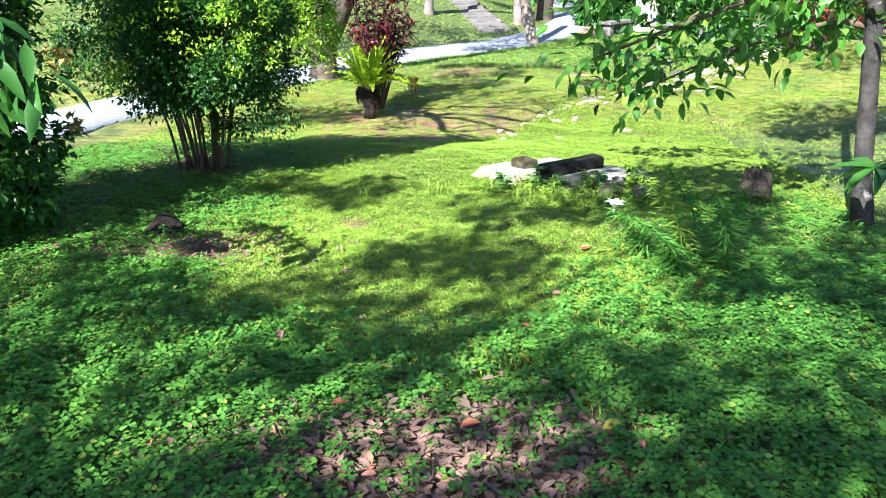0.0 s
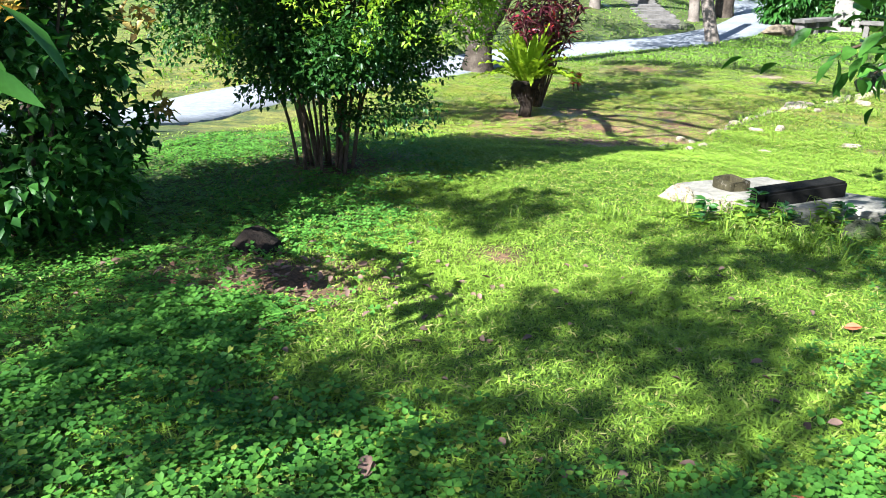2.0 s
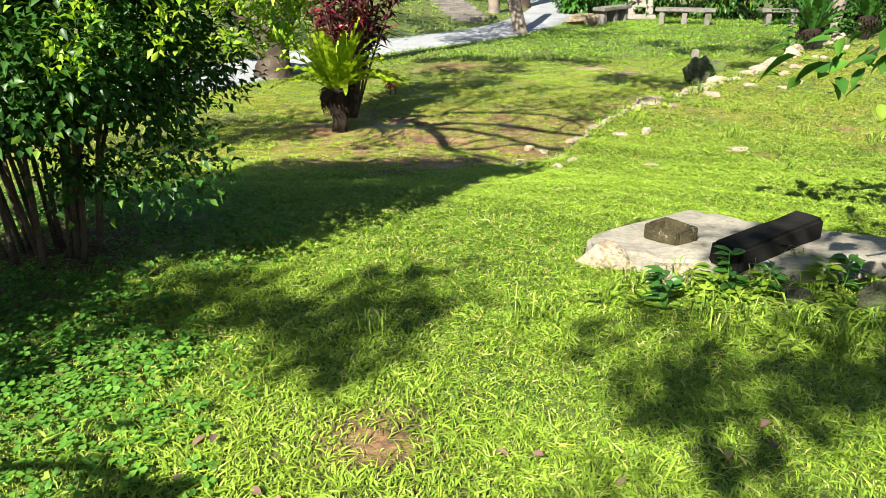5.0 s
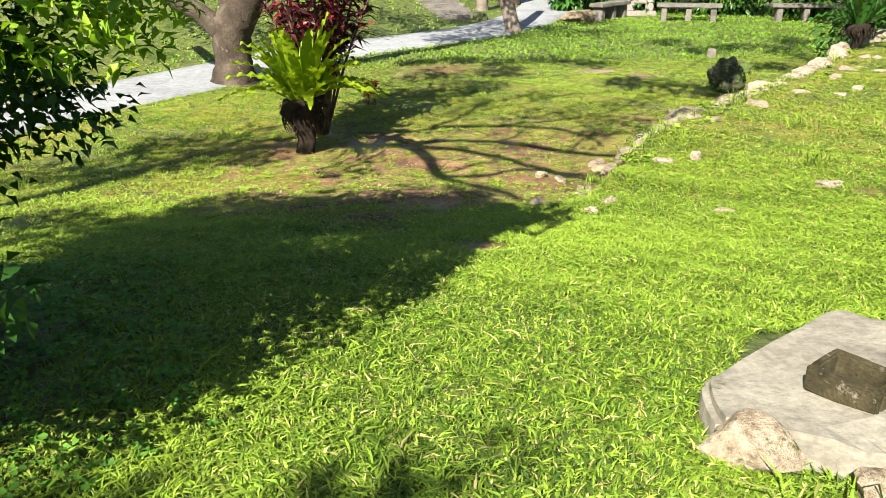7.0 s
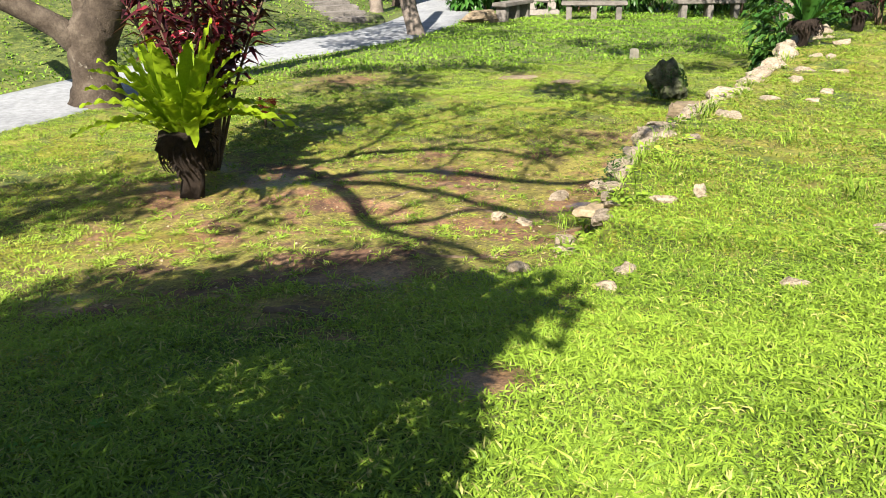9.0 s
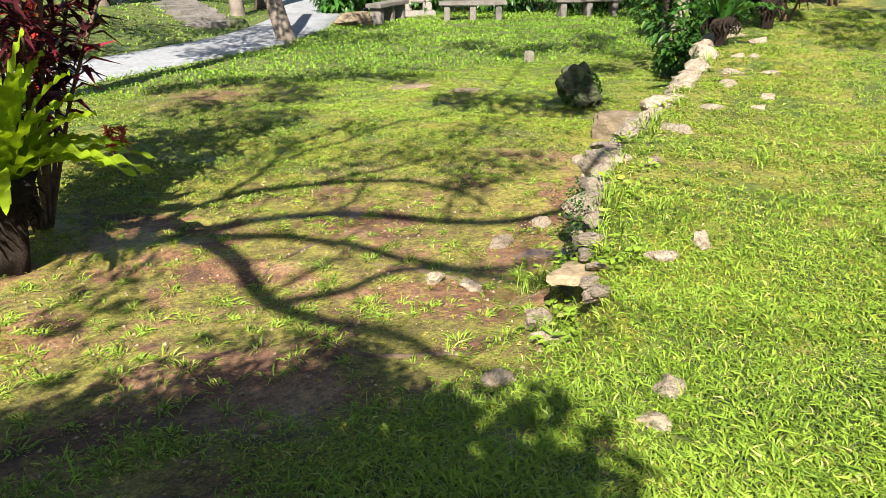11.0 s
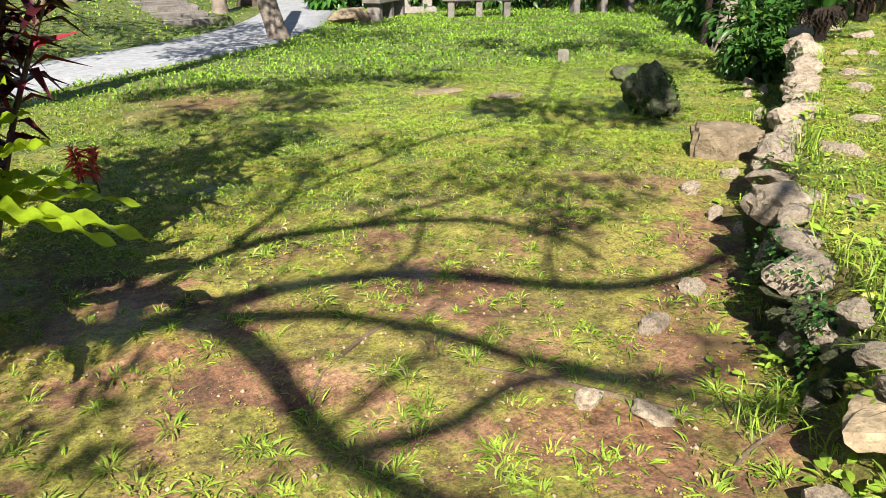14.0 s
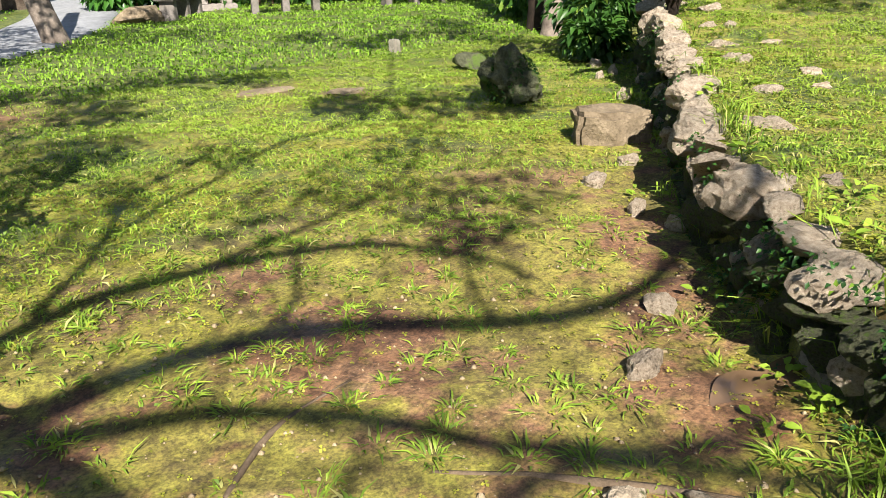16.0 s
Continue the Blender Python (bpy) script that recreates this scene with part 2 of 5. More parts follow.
def thing(name, x, y, z, label, category, group="", kind="", turn=0.0):
    ob = new(name)
    ob.matrix_world = pose(x, y, z, 0, 0, turn)
    return tagged(ob, label, category, group, kind)


# ---------- the lie of the land ----------
LINE_Y = np.array([9.6, 10.2, 11.0, 11.7, 12.3, 12.95, 13.5, 14.1, 15.0, 16.2, 17.6, 20])
LINE_X = np.array([0.9, 1.22, 1.79, 2.42, 3.15, 3.95, 4.62, 5.25, 6.4, 9.0, 14.0, 30])
PATH_Y = np.array([-6, 4, 8, 10, 12.3, 14.8, 15.6, 18.7, 19.7, 21.9, 23.1, 25.7, 29, 34, 44])
PATH_X = np.array([-9, -6.2, -5.5, -5.3, -5.0, -3.2, -2.65, -0.75, 0.9, 2.75, 3.4, 4.6, 5.6, 6.3, 7])   # its near edge
PATH_W = 1.55


def smooth_step(a, b, v):
    u = np.clip((v - a) / (b - a), 0, 1)
    return u * u * (3 - 2 * u)


def lumps(x, y, size, seed=0.0):
    """Cheap smooth noise of about -1 to 1."""
    a, b = x / size + seed, y / size - seed * 1.7
    return (np.sin(a * 2.1 + 1.3 * np.sin(b * 1.7 + seed)) + np.sin(b * 2.3 + 1.1 * np.sin(a * 1.9 + 2 + seed)) + np.sin((a + b) * 1.6 + 4)) / 3


def path_side(x, y):
    """Metres beyond the path's near edge, to its far side."""
    return (np.interp(y, PATH_Y, PATH_X) - x) * 0.8


def ground_z(x, y):
    x, y = np.asarray(x, float), np.asarray(y, float)
    base = np.interp(y, [-40, 0, 3, 5.2, 7.2, 8.2], [2.4, 0.02, -0.25, -0.47, -0.57, -0.69])
    low = np.interp(y, [8.2, 9.6, 10.9, 12, 20, 24, 60], [-0.69, -0.99, -1.19, -1.23, -1.25, -1.33, -1.5])
    high = np.interp(y, [8.2, 10, 12, 14, 20], [-0.69, -0.82, -0.83, -0.72, -0.6]) + np.clip(x - 4, 0, 12) * 0.06
    side = (x - np.interp(y, LINE_Y, LINE_X)) * 0.75
    soft = np.where(y > 9.7, 0.07, 0.07 + 1.2 * (9.7 - y))
    z = np.where(y < 8.2, base, low + (high - low) * smooth_step(-soft, soft, side))
    off = path_side(x, y)
    bank = np.clip(off - PATH_W - 0.5, 0, 30)
    steep = np.interp(y, [10, 16, 20, 26], [0.02, 0.04, 0.2, 0.34])
    z = z + np.minimum(bank * steep, 6.0)
    z = z + np.clip(np.hypot(x - 4, y - 12) - 45, 0, 60) * 0.12
    rough = np.where((off > -0.1) & (off < PATH_W + 0.1), 0.0, 1.0)
    return z + rough * (0.022 * lumps(x, y, 0.55) + 0.012 * lumps(x, y, 0.21, 3.0))


def gz(x, y):
    return float(ground_z(x, y))


def bare(x, y):
    """How bare the soil is, 0 to 1."""
    n1 = lumps(x, y, 0.45, 1.0) * 0.55 + lumps(x, y, 0.17, 5.0) * 0.45
    lowpart = 1.3 * smooth_step(9.5, 10.1, y) * smooth_step(14.0, 12.0, y) * smooth_step(0.15, -0.25, (x - np.interp(y, LINE_Y, LINE_X)) * 0.75) * smooth_step(-2.6, -1.2, x)
    b = np.clip(lowpart * 0.95 + n1 * 0.4 * (lowpart > 0.03), 0, 1)
    litter = np.exp(-(((x - 0.0) / 0.62) ** 2 + ((y - 2.0) / 0.5) ** 2) * 1.1)
    b = np.maximum(b, np.clip(litter * 1.6 + n1 * 0.3 * (litter > 0.15), 0, 1))
    stump = np.exp(-(((x + 1.6) / 0.6) ** 2 + ((y - 4.45) / 0.32) ** 2))
    b = np.maximum(b, np.clip(stump * 1.0 + n1 * 0.45 * (stump > 0.2), 0, 1))
    for px, py, r in ((-0.55, 9.6, 0.42), (0.0, 8.35, 0.16), (-0.6, 5.15, 0.25), (-1.0, 11.0, 0.5), (0.5, 16.8, 0.7), (2.8, 16.35, 0.3), (3.25, 15.75, 0.25), (1.5, 11.03, 0.22), (0.45, 12.05, 0.2)):
        d = np.exp(-((x - px) ** 2 + (y - py) ** 2) / r ** 2)
        b = np.maximum(b, np.clip(d * 1.0 + n1 * 0.3 * (d > 0.25), 0, 1))
    worn = smooth_step(0.5, 0.8, 0.6 * lumps(x, y, 0.33, 11.0) + 0.55 * lumps(x, y, 0.12, 4.0)) * smooth_step(7.6, 9.0, y) * smooth_step(15.0, 12.5, y)
    b = np.maximum(b, 0.85 * worn)
    under = np.exp(-((x + 2.2) ** 2 + (y - 6.95) ** 2) / 0.3)
    b = np.maximum(b, under)
    return np.clip(b, 0, 1)


def build_ground():
    def steps(a, b, fine_a, fine_b, fine):
        mid = np.arange(fine_a, fine_b + 1e-6, fine)
        lo, hi, d = [fine_a], [fine_b], fine
        while lo[-1] > a:
            d *= 1.22
            lo.append(lo[-1] - d)
        d = fine
        while hi[-1] < b:
            d *= 1.22
            hi.append(hi[-1] + d)
        return np.concatenate([lo[:0:-1], mid, hi[1:]])
    xs, ys = steps(-400, 400, -6.0, 8.0, 0.07), steps(-300, 500, 0.0, 18.0, 0.07)
    gx, gy = np.meshgrid(xs, ys)
    z = ground_z(gx, gy)
    nx, ny = len(xs), len(ys)
    i = np.arange(nx * ny).reshape(ny, nx)
    quads = np.stack([i[:-1, :-1], i[:-1, 1:], i[1:, 1:], i[1:, :-1]], -1).reshape(-1, 4)
    ob = mesh_object("ground", np.stack([gx, gy, z], -1), quads, None, M_GROUND, smooth=True)
    col = ob.data.color_attributes.new("cover", "FLOAT_COLOR", "POINT")
    x, y = gx.ravel(), gy.ravel()
    mossy = 0.62 * smooth_step(8.6, 10.0, y) * smooth_step(19, 13, y) + 0.25 * smooth_step(12.5, 13.5, y) * smooth_step(19, 15, y)
    v = np.stack([bare(x, y), mossy, np.clip(np.maximum(0.65 + 0.35 * smooth_step(12, 15, y), path_side(x, y) > PATH_W) - 0.5 * smooth_step(4.5, 3.0, y), 0, 1), np.ones_like(x)], -1).astype(np.float32)
    col.data.foreach_set("color", v.ravel())
    return tagged(ob, "uneven soil and turf falling gently to a lower lawn", "ground", kind="structure")


ground = build_ground()


def build_path():
    ys = np.arange(2.0, 46, 0.35)
    xs = np.interp(ys, PATH_Y, PATH_X)
    for _ in range(4):
        xs[1:-1] = (xs[:-2] + 2 * xs[1:-1] + xs[2:]) / 4
    p = np.stack([xs, ys], -1)
    d = np.gradient(p, axis=0)
    d /= np.linalg.norm(d, axis=1)[:, None]
    nrm = np.stack([-d[:, 1], d[:, 0]], -1)
    rows = []
    for off, dz in ((-0.06, -0.1), (-0.05, 0.03), (0.4, 0.045), (0.8, 0.05), (1.2, 0.045), (PATH_W, 0.03), (PATH_W + 0.01, -0.1)):
        wob = 0.05 * np.sin(ys * 2.3) * (off < 0.1)
        q = p + nrm * (off + wob)[:, None]
        rows.append(np.column_stack([q, ground_z(p[:, 0] - 0.6, p[:, 1]) + dz]))
    v = np.stack(rows, 1)
    k = v.shape[1]
    i = np.arange(len(ys) * k).reshape(len(ys), k)
    quads = np.stack([i[:-1, :-1], i[1:, :-1], i[1:, 1:], i[:-1, 1:]], -1).reshape(-1, 4)
    return tagged(mesh_object("path", v, quads, None, M_PATH, smooth=True), "pale grey concrete footpath curving past the lawn", "path", kind="structure")


build_path()

# ---------- plant helpers ----------
def unit(v):
    return v / np.maximum(np.linalg.norm(v, axis=-1, keepdims=True), 1e-6)


def leaf_mesh(name, at, along, length, width, mat, parent=None, label="", fold=0.25, droop=0.25):
    """Many folded, drooping leaves: each has a stalk end, two flanks at two places and a tip."""
    at, along = np.asarray(at, float), unit(np.asarray(along, float))
    n = len(at)
    length, width = np.broadcast_to(length, n)[:, None], np.broadcast_to(width, n)[:, None]
    side = unit(np.cross(along, unit(RNG.normal(size=(n, 3)) * 0.35 + [0, 0, 1])))
    up = np.cross(side, along)
    mid = at + along * length * 0.45
    tip = at + along * length - up * length * droop
    lift = up * width * fold
    v = np.stack([at, mid - side * width / 2 + lift, mid, mid + side * width / 2 + lift, tip], 1)
    i = np.arange(n)[:, None] * 5
    tris = np.concatenate([i + [0, 2, 1], i + [0, 3, 2], i + [1, 2, 4], i + [2, 3, 4]])
    return mesh_object(name, v, None, tris, mat, parent, label)


def fine_leaves(name, at, along, length, width, mat, parent=None, label="", fold=0.2, droop=0.25):
    """Leaves with a rounded outline, for plants seen near by."""
    at, along = np.asarray(at, float), unit(np.asarray(along, float))
    n = len(at)
    length, width = np.broadcast_to(length, n)[:, None], np.broadcast_to(width, n)[:, None]
    side = unit(np.cross(along, unit(RNG.normal(size=(n, 3)) * 0.35 + [0, 0, 1])))
    up = np.cross(side, along)
    rows = [at]
    for u, w in ((0.22, 0.72), (0.5, 1.0), (0.78, 0.62)):
        m = at + along * length * u - up * length * droop * u * u
        rows += [m - side * width * w / 2 + up * width * fold * w, m, m + side * width * w / 2 + up * width * fold * w]
    rows.append(at + along * length - up * length * droop)
    v = np.stack(rows, 1)
    i = np.arange(n)[:, None] * 11
    tris = np.concatenate([i + [0, 2, 1], i + [0, 3, 2], i + [7, 8, 10], i + [8, 9, 10]])
    quads = np.concatenate([i + [1, 2, 5, 4], i + [2, 3, 6, 5], i + [4, 5, 8, 7], i + [5, 6, 9, 8]])
    return mesh_object(name, v, quads, tris, mat, parent, label)


def tube(points, radii, segs=8, wobble=0.0):
    """A round limb along points; returns corners and faces."""
    p = np.asarray(points, float)
    r = np.asarray(radii, float)
    d = unit(np.gradient(p, axis=0))
    ref = np.where(np.abs(d[:, 2:3]) > 0.9, [[1.0, 0, 0]], [[0, 0, 1.0]])
    a = unit(np.cross(d, ref))
    for k in range(1, len(a)):
        a[k] = unit(a[k - 1] - d[k] * np.dot(a[k - 1], d[k]))
    b = np.cross(d, a)
    th = np.linspace(0, 2 * math.pi, segs, endpoint=False)
    rr = r[:, None] * (1 + wobble * (RNG.random((len(p), segs)) - 0.5))
    v = p[:, None] + rr[..., None] * (a[:, None] * np.cos(th)[None, :, None] + b[:, None] * np.sin(th)[None, :, None])
    i = np.arange(len(p) * segs).reshape(len(p), segs)
    j = np.roll(i, -1, 1)
    quads = np.stack([i[:-1], j[:-1], j[1:], i[1:]], -1).reshape(-1, 4)
    v = np.concatenate([v.reshape(-1, 3), p[:1], p[-1:]])
    n = len(v)
    tris = np.concatenate([np.stack([j[0], i[0], np.full(segs, n - 2)], -1), np.stack([i[-1], j[-1], np.full(segs, n - 1)], -1)])
    return v, quads, tris


def bend(points, n=12):
    """A smooth curve through a few points."""
    p = np.asarray(points, float)
    s = np.linspace(0, len(p) - 1, n)
    q = np.stack([np.interp(s, np.arange(len(p)), p[:, k]) for k in range(p.shape[1])], -1)
    for _ in range(3):
        q[1:-1] = (q[:-2] + 2 * q[1:-1] + q[2:]) / 4
    return q


def limbs(name, curves, mat, parent=None, label="", segs=8, wobble=0.12):
    """Several limbs, each (points with radius as fourth number), joined into one mesh."""
    V, Q, T, n = [], [], [], 0
    for c in curves:
        q = bend(c, max(6, 4 * len(c)))
        v, qu, tr = tube(q[:, :3], q[:, 3], segs, wobble)
        V.append(v), Q.append(qu + n), T.append(tr + n)
        n += len(v)
    return mesh_object(name, np.concatenate(V), np.concatenate(Q), np.concatenate(T), mat, parent, label, smooth=True)


def in_ball(n, centre, radius, hollow=0.0):
    d = unit(RNG.normal(size=(n, 3)))
    r = (hollow + (1 - hollow) * RNG.random(n)) ** 0.6
    return np.asarray(centre) + d * r[:, None] * np.asarray(radius), d


# ---------- grass ----------
def blades(name, x, y, height, width, mat, lean=0.55, label="", category="grass", heart=None):
    """Lance-shaped blades, each folded over at its widest place. heart: the middles of the tufts that they fan out from."""
    n = len(x)
    z = ground_z(x, y)
    a = RNG.random(n) * 2 * math.pi
    if heart is not None:
        a = np.arctan2(y - heart[1], x - heart[0]) + RNG.normal(size=n) * 0.4
    h = height * (0.5 + 0.75 * RNG.random(n)) * (1 + 0.35 * lumps(x, y, 0.09, 3.0) + 0.3 * lumps(x, y, 0.26, 6.0))
    w = width * (0.6 + 0.7 * RNG.random(n))
    out = lean * (0.3 + RNG.random(n)) * h
    dx, dy = np.cos(a), np.sin(a)
    turn = a + math.pi / 2 + RNG.normal(size=n) * 0.4
    base = np.stack([x, y, z - 0.004], -1)
    s = np.stack([np.cos(turn) * w / 2, np.sin(turn) * w / 2, RNG.normal(size=n) * w * 0.15], -1)
    mid = base + np.stack([dx * out * 0.45, dy * out * 0.45, h * 0.72], -1)
    tip = base + np.stack([dx * out * 1.35, dy * out * 1.35, h * (0.95 - 0.45 * RNG.random(n))], -1)
    v = np.stack([base, mid + s, mid - s, tip], 1)
    i = np.arange(n)[:, None] * 4
    ob = mesh_object(name, v, None, np.concatenate([i + [0, 1, 2], i + [2, 1, 3]], 1).reshape(-1, 3), mat)
    return tagged(ob, label, category, kind="stuff")


def rosettes(name, x, y, leaf, mat, label="", category="clover", rise=0.5, per=3, plain=False):
    """Small plants of a few leaflets on a stalk, flat to the light."""
    n = len(x)
    z = ground_z(x, y)
    s = leaf * (0.55 + 0.8 * RNG.random(n))
    h = s * rise * (0.4 + 1.6 * RNG.random(n)) + 0.004
    a0 = RNG.random(n) * 2 * math.pi
    tx, ty = RNG.normal(size=n) * 0.22, RNG.normal(size=n) * 0.22
    V = []
    for k in range(per):
        a = a0 + k * 2 * math.pi / per
        c, sn = np.cos(a), np.sin(a)
        pts = []
        shape = ((0.02, 0, 0), (0.62, 0.45, 0.05), (1.0, 0, -0.1), (0.62, -0.45, 0.05)) if plain else ((0.02, 0, 0), (0.62, 0.42, 0.05), (1.0, 0.26, -0.02), (0.86, 0, -0.1), (1.0, -0.26, -0.02), (0.62, -0.42, 0.05))
        for u, w, q in shape:
            px, py = (u * c - w * sn) * s, (u * sn + w * c) * s
            pts.append(np.stack([x + px, y + py, z + h + px * tx + py * ty + q * s], -1))
        V.append(np.stack(pts, 1))
    v = np.stack(V, 1)
    k = 4 if plain else 6
    i = np.arange(n * per)[:, None] * k
    ob = mesh_object(name, v.reshape(-1, 3), i + [0, 3, 2, 1] if plain else np.concatenate([i + [0, 3, 2, 1], i + [0, 5, 4, 3]]), None, mat)
    return tagged(ob, label, category, kind="stuff")


def scatter(n, x0, x1, y0, y1):
    return x0 + (x1 - x0) * RNG.random(n), y0 + (y1 - y0) * RNG.random(n)


SLAB_SPOTS = ((0.9, 6.78, 0.36), (1.3, 6.48, 0.33), (0.55, 6.58, 0.24), (1.05, 7.05, 0.12))


def free(x, y):
    """Off the slab, off the path."""
    ok = path_side(x, y) < -0.02
    for px, py, r in SLAB_SPOTS:
        ok &= (x - px) ** 2 + (y - py) ** 2 > r * r
    return ok


def clover_share(x, y):
    """Where clover takes the place of grass: the shaded sides and the start."""
    s = smooth_step(3.6, 2.4, y) * 0.75
    s = np.maximum(s, smooth_step(-0.9, -1.9, x) * smooth_step(9.5, 7.0, y))
    s = np.maximum(s, smooth_step(1.0, 1.5, x) * smooth_step(6.2, 5.0, y))
    return np.clip(s + 0.35 * lumps(x, y, 0.5, 8.0) * (s > 0.05), 0, 1)


def keep(x, y, p):
    k = RNG.random(len(x)) < p
    return x[k], y[k]


def grow():
    # near lawn: a dense mat of short blades with broader ones among them, thinner away from the walk
    x, y = scatter(1000000, -2.6, 3.2, 2.4, 10.6)
    p = free(x, y) * (1 - bare(x, y) * 1.05) * (1 - 0.85 * clover_share(x, y)) * np.clip(0.9 + 0.2 * lumps(x, y, 0.3, 2.0) + 0.25 * lumps(x, y, 0.055, 7.0), 0, 1)
    p = p * (0.25 + 0.75 * smooth_step(10.4, 8.2, y)) * smooth_step(10.8, 10.0, y) * np.where(x > 2.2, 0.6, 1.0) * np.where((x < -1.2) & (y < 9), 0.7, 1.0)
    blades("grass", *keep(x, y, p), 0.025, 0.0056, M_GRASS, 1.4, "bright green lawn grass, dense, uneven and sunlit")
    x, y = scatter(60000, -4.2, 5.0, 1.0, 11.8)
    p = free(x, y) * (1 - bare(x, y) * 1.05) * ((x < -2.6) | (x > 3.2) | (y < 2.4)) * (1 - 0.7 * clover_share(x, y))
    blades("grass", *keep(x, y, p), 0.03, 0.0075, M_GRASS, 1.4, "green lawn grass at the lawn's sides")
    x, y = scatter(70000, -3.0, 3.6, 1.6, 10.4)
    p = free(x, y) * (1 - bare(x, y)) * (1 - 0.7 * clover_share(x, y)) * np.clip(0.4 + 0.7 * lumps(x, y, 0.22, 9.0), 0, 1)
    blades("broad_grass", *keep(x, y, p), 0.032, 0.0072, M_GRASS, 1.6, "broad light green grass blades in loose tufts")
    # terrace and the lower lawn: shorter
    x, y = scatter(440000, -4.2, 8.0, 9.2, 17.5)
    p = free(x, y) * (1 - bare(x, y) * 1.0) * np.clip(0.55 + 0.45 * lumps(x, y, 0.4, 2.0) + 0.6 * lumps(x, y, 0.1, 4.0), 0, 1) * smooth_step(9.2, 10.8, y)
    blades("grass", *keep(x, y, p), 0.027, 0.0078, M_GRASS_FAR, 1.4, "short yellow-green grass on the lower lawn")
    x, y = scatter(120000, -6, 14, 17.3, 27)
    p = free(x, y) * np.clip(0.6 + 0.3 * lumps(x, y, 0.7, 2.0) + 0.45 * lumps(x, y, 0.16, 5.0), 0, 1)
    blades("grass", *keep(x, y, p), 0.05, 0.02, M_LAWN, 0.9, "bright sunlit grass of the far lawn")
    # beyond the path and up the bank
    x, y = scatter(60000, -16, 8, 8, 40)
    o = path_side(x, y)
    p = (o > PATH_W + 0.05) * (0.8 + 0.2 * lumps(x, y, 0.9, 2.0))
    blades("grass", *keep(x, y, p), 0.05, 0.04, M_LAWN, 0.9, "sunny lawn and grass bank beyond the path")
    # low yellow-green herbs
    x, y = scatter(170000, -2.6, 4.6, 8.0, 14.6)
    side = (x - np.interp(y, LINE_Y, LINE_X)) * 0.75
    p = free(x, y) * np.clip(0.45 + 0.8 * lumps(x, y, 0.5, 6.0) + 0.5 * lumps(x, y, 0.13, 2.5), 0.0, 1) * (1 - 0.85 * bare(x, y)) * np.where(side > 0.2, 0.8, 1.0) * smooth_step(7.9, 9.2, y)
    rosettes("low_herbs", *keep(x, y, p), 0.009, M_MOSS, "tiny yellow-green creeping herbs between the grass", "herb", 0.35, 3, True)
    # clover
    x, y = scatter(78000, -3.8, 3.0, 1.0, 8.4)
    p = free(x, y) * clover_share(x, y) * (1 - 0.8 * bare(x, y))
    rosettes("clover", *keep(x, y, p), 0.0205, M_CLOVER, "lush green clover carpet in the shade", "clover", 1.1)
    x, y = scatter(60000, -2.0, 2.6, 1.3, 4.2)
    p = free(x, y) * np.clip(clover_share(x, y) + 0.25 * smooth_step(0.4, 0.9, x), 0, 1) * (1 - 0.9 * bare(x, y)) * np.clip(0.6 + 0.5 * lumps(x, y, 0.3, 1.5), 0, 1)
    rosettes("clover", *keep(x, y, p), 0.022, M_CLOVER, "thick clover carpet round the leaf litter", "clover", 1.4)
    # tufts on the bare soil
    tx, ty = scatter(640, -2.2, 2.4, 9.7, 13.2)
    k = (bare(tx, ty) > 0.25) & ((tx - np.interp(ty, LINE_Y, LINE_X)) < -0.05)
    tx, ty = tx[k], ty[k]
    m = RNG.integers(12, 40, len(tx))
    sp = np.repeat(RNG.random(len(tx)) * 0.028 + 0.01, m)
    x = np.repeat(tx, m) + RNG.normal(size=m.sum()) * sp
    y = np.repeat(ty, m) + RNG.normal(size=m.sum()) * sp
    blades("grass_tufts", x, y, 0.023, 0.0072, M_GRASS_FAR, 1.9, "scattered green grass tufts on bare brown soil", heart=(np.repeat(tx, m), np.repeat(ty, m)))
    # longer tufts along the wall and round the slab
    ws = RNG.random(46)
    cx = np.concatenate([np.interp(10 + 4 * ws, LINE_Y, LINE_X) + RNG.normal(size=46) * 0.16, 0.9 + RNG.normal(size=24) * 0.4, 3.0 + RNG.normal(size=14) * 0.9])
    cy = np.concatenate([10 + 4 * ws, 5.95 + RNG.normal(size=24) * 0.22, 10.6 + RNG.normal(size=14) * 0.9])
    m = RNG.integers(14, 34, len(cx))
    x = np.repeat(cx, m) + RNG.normal(size=m.sum()) * 0.035
    y = np.repeat(cy, m) + RNG.normal(size=m.sum()) * 0.035
    blades("long_grass", x, y, 0.12, 0.007, M_GRASS, 0.8, "long arching grass tufts among the stones")


grow()


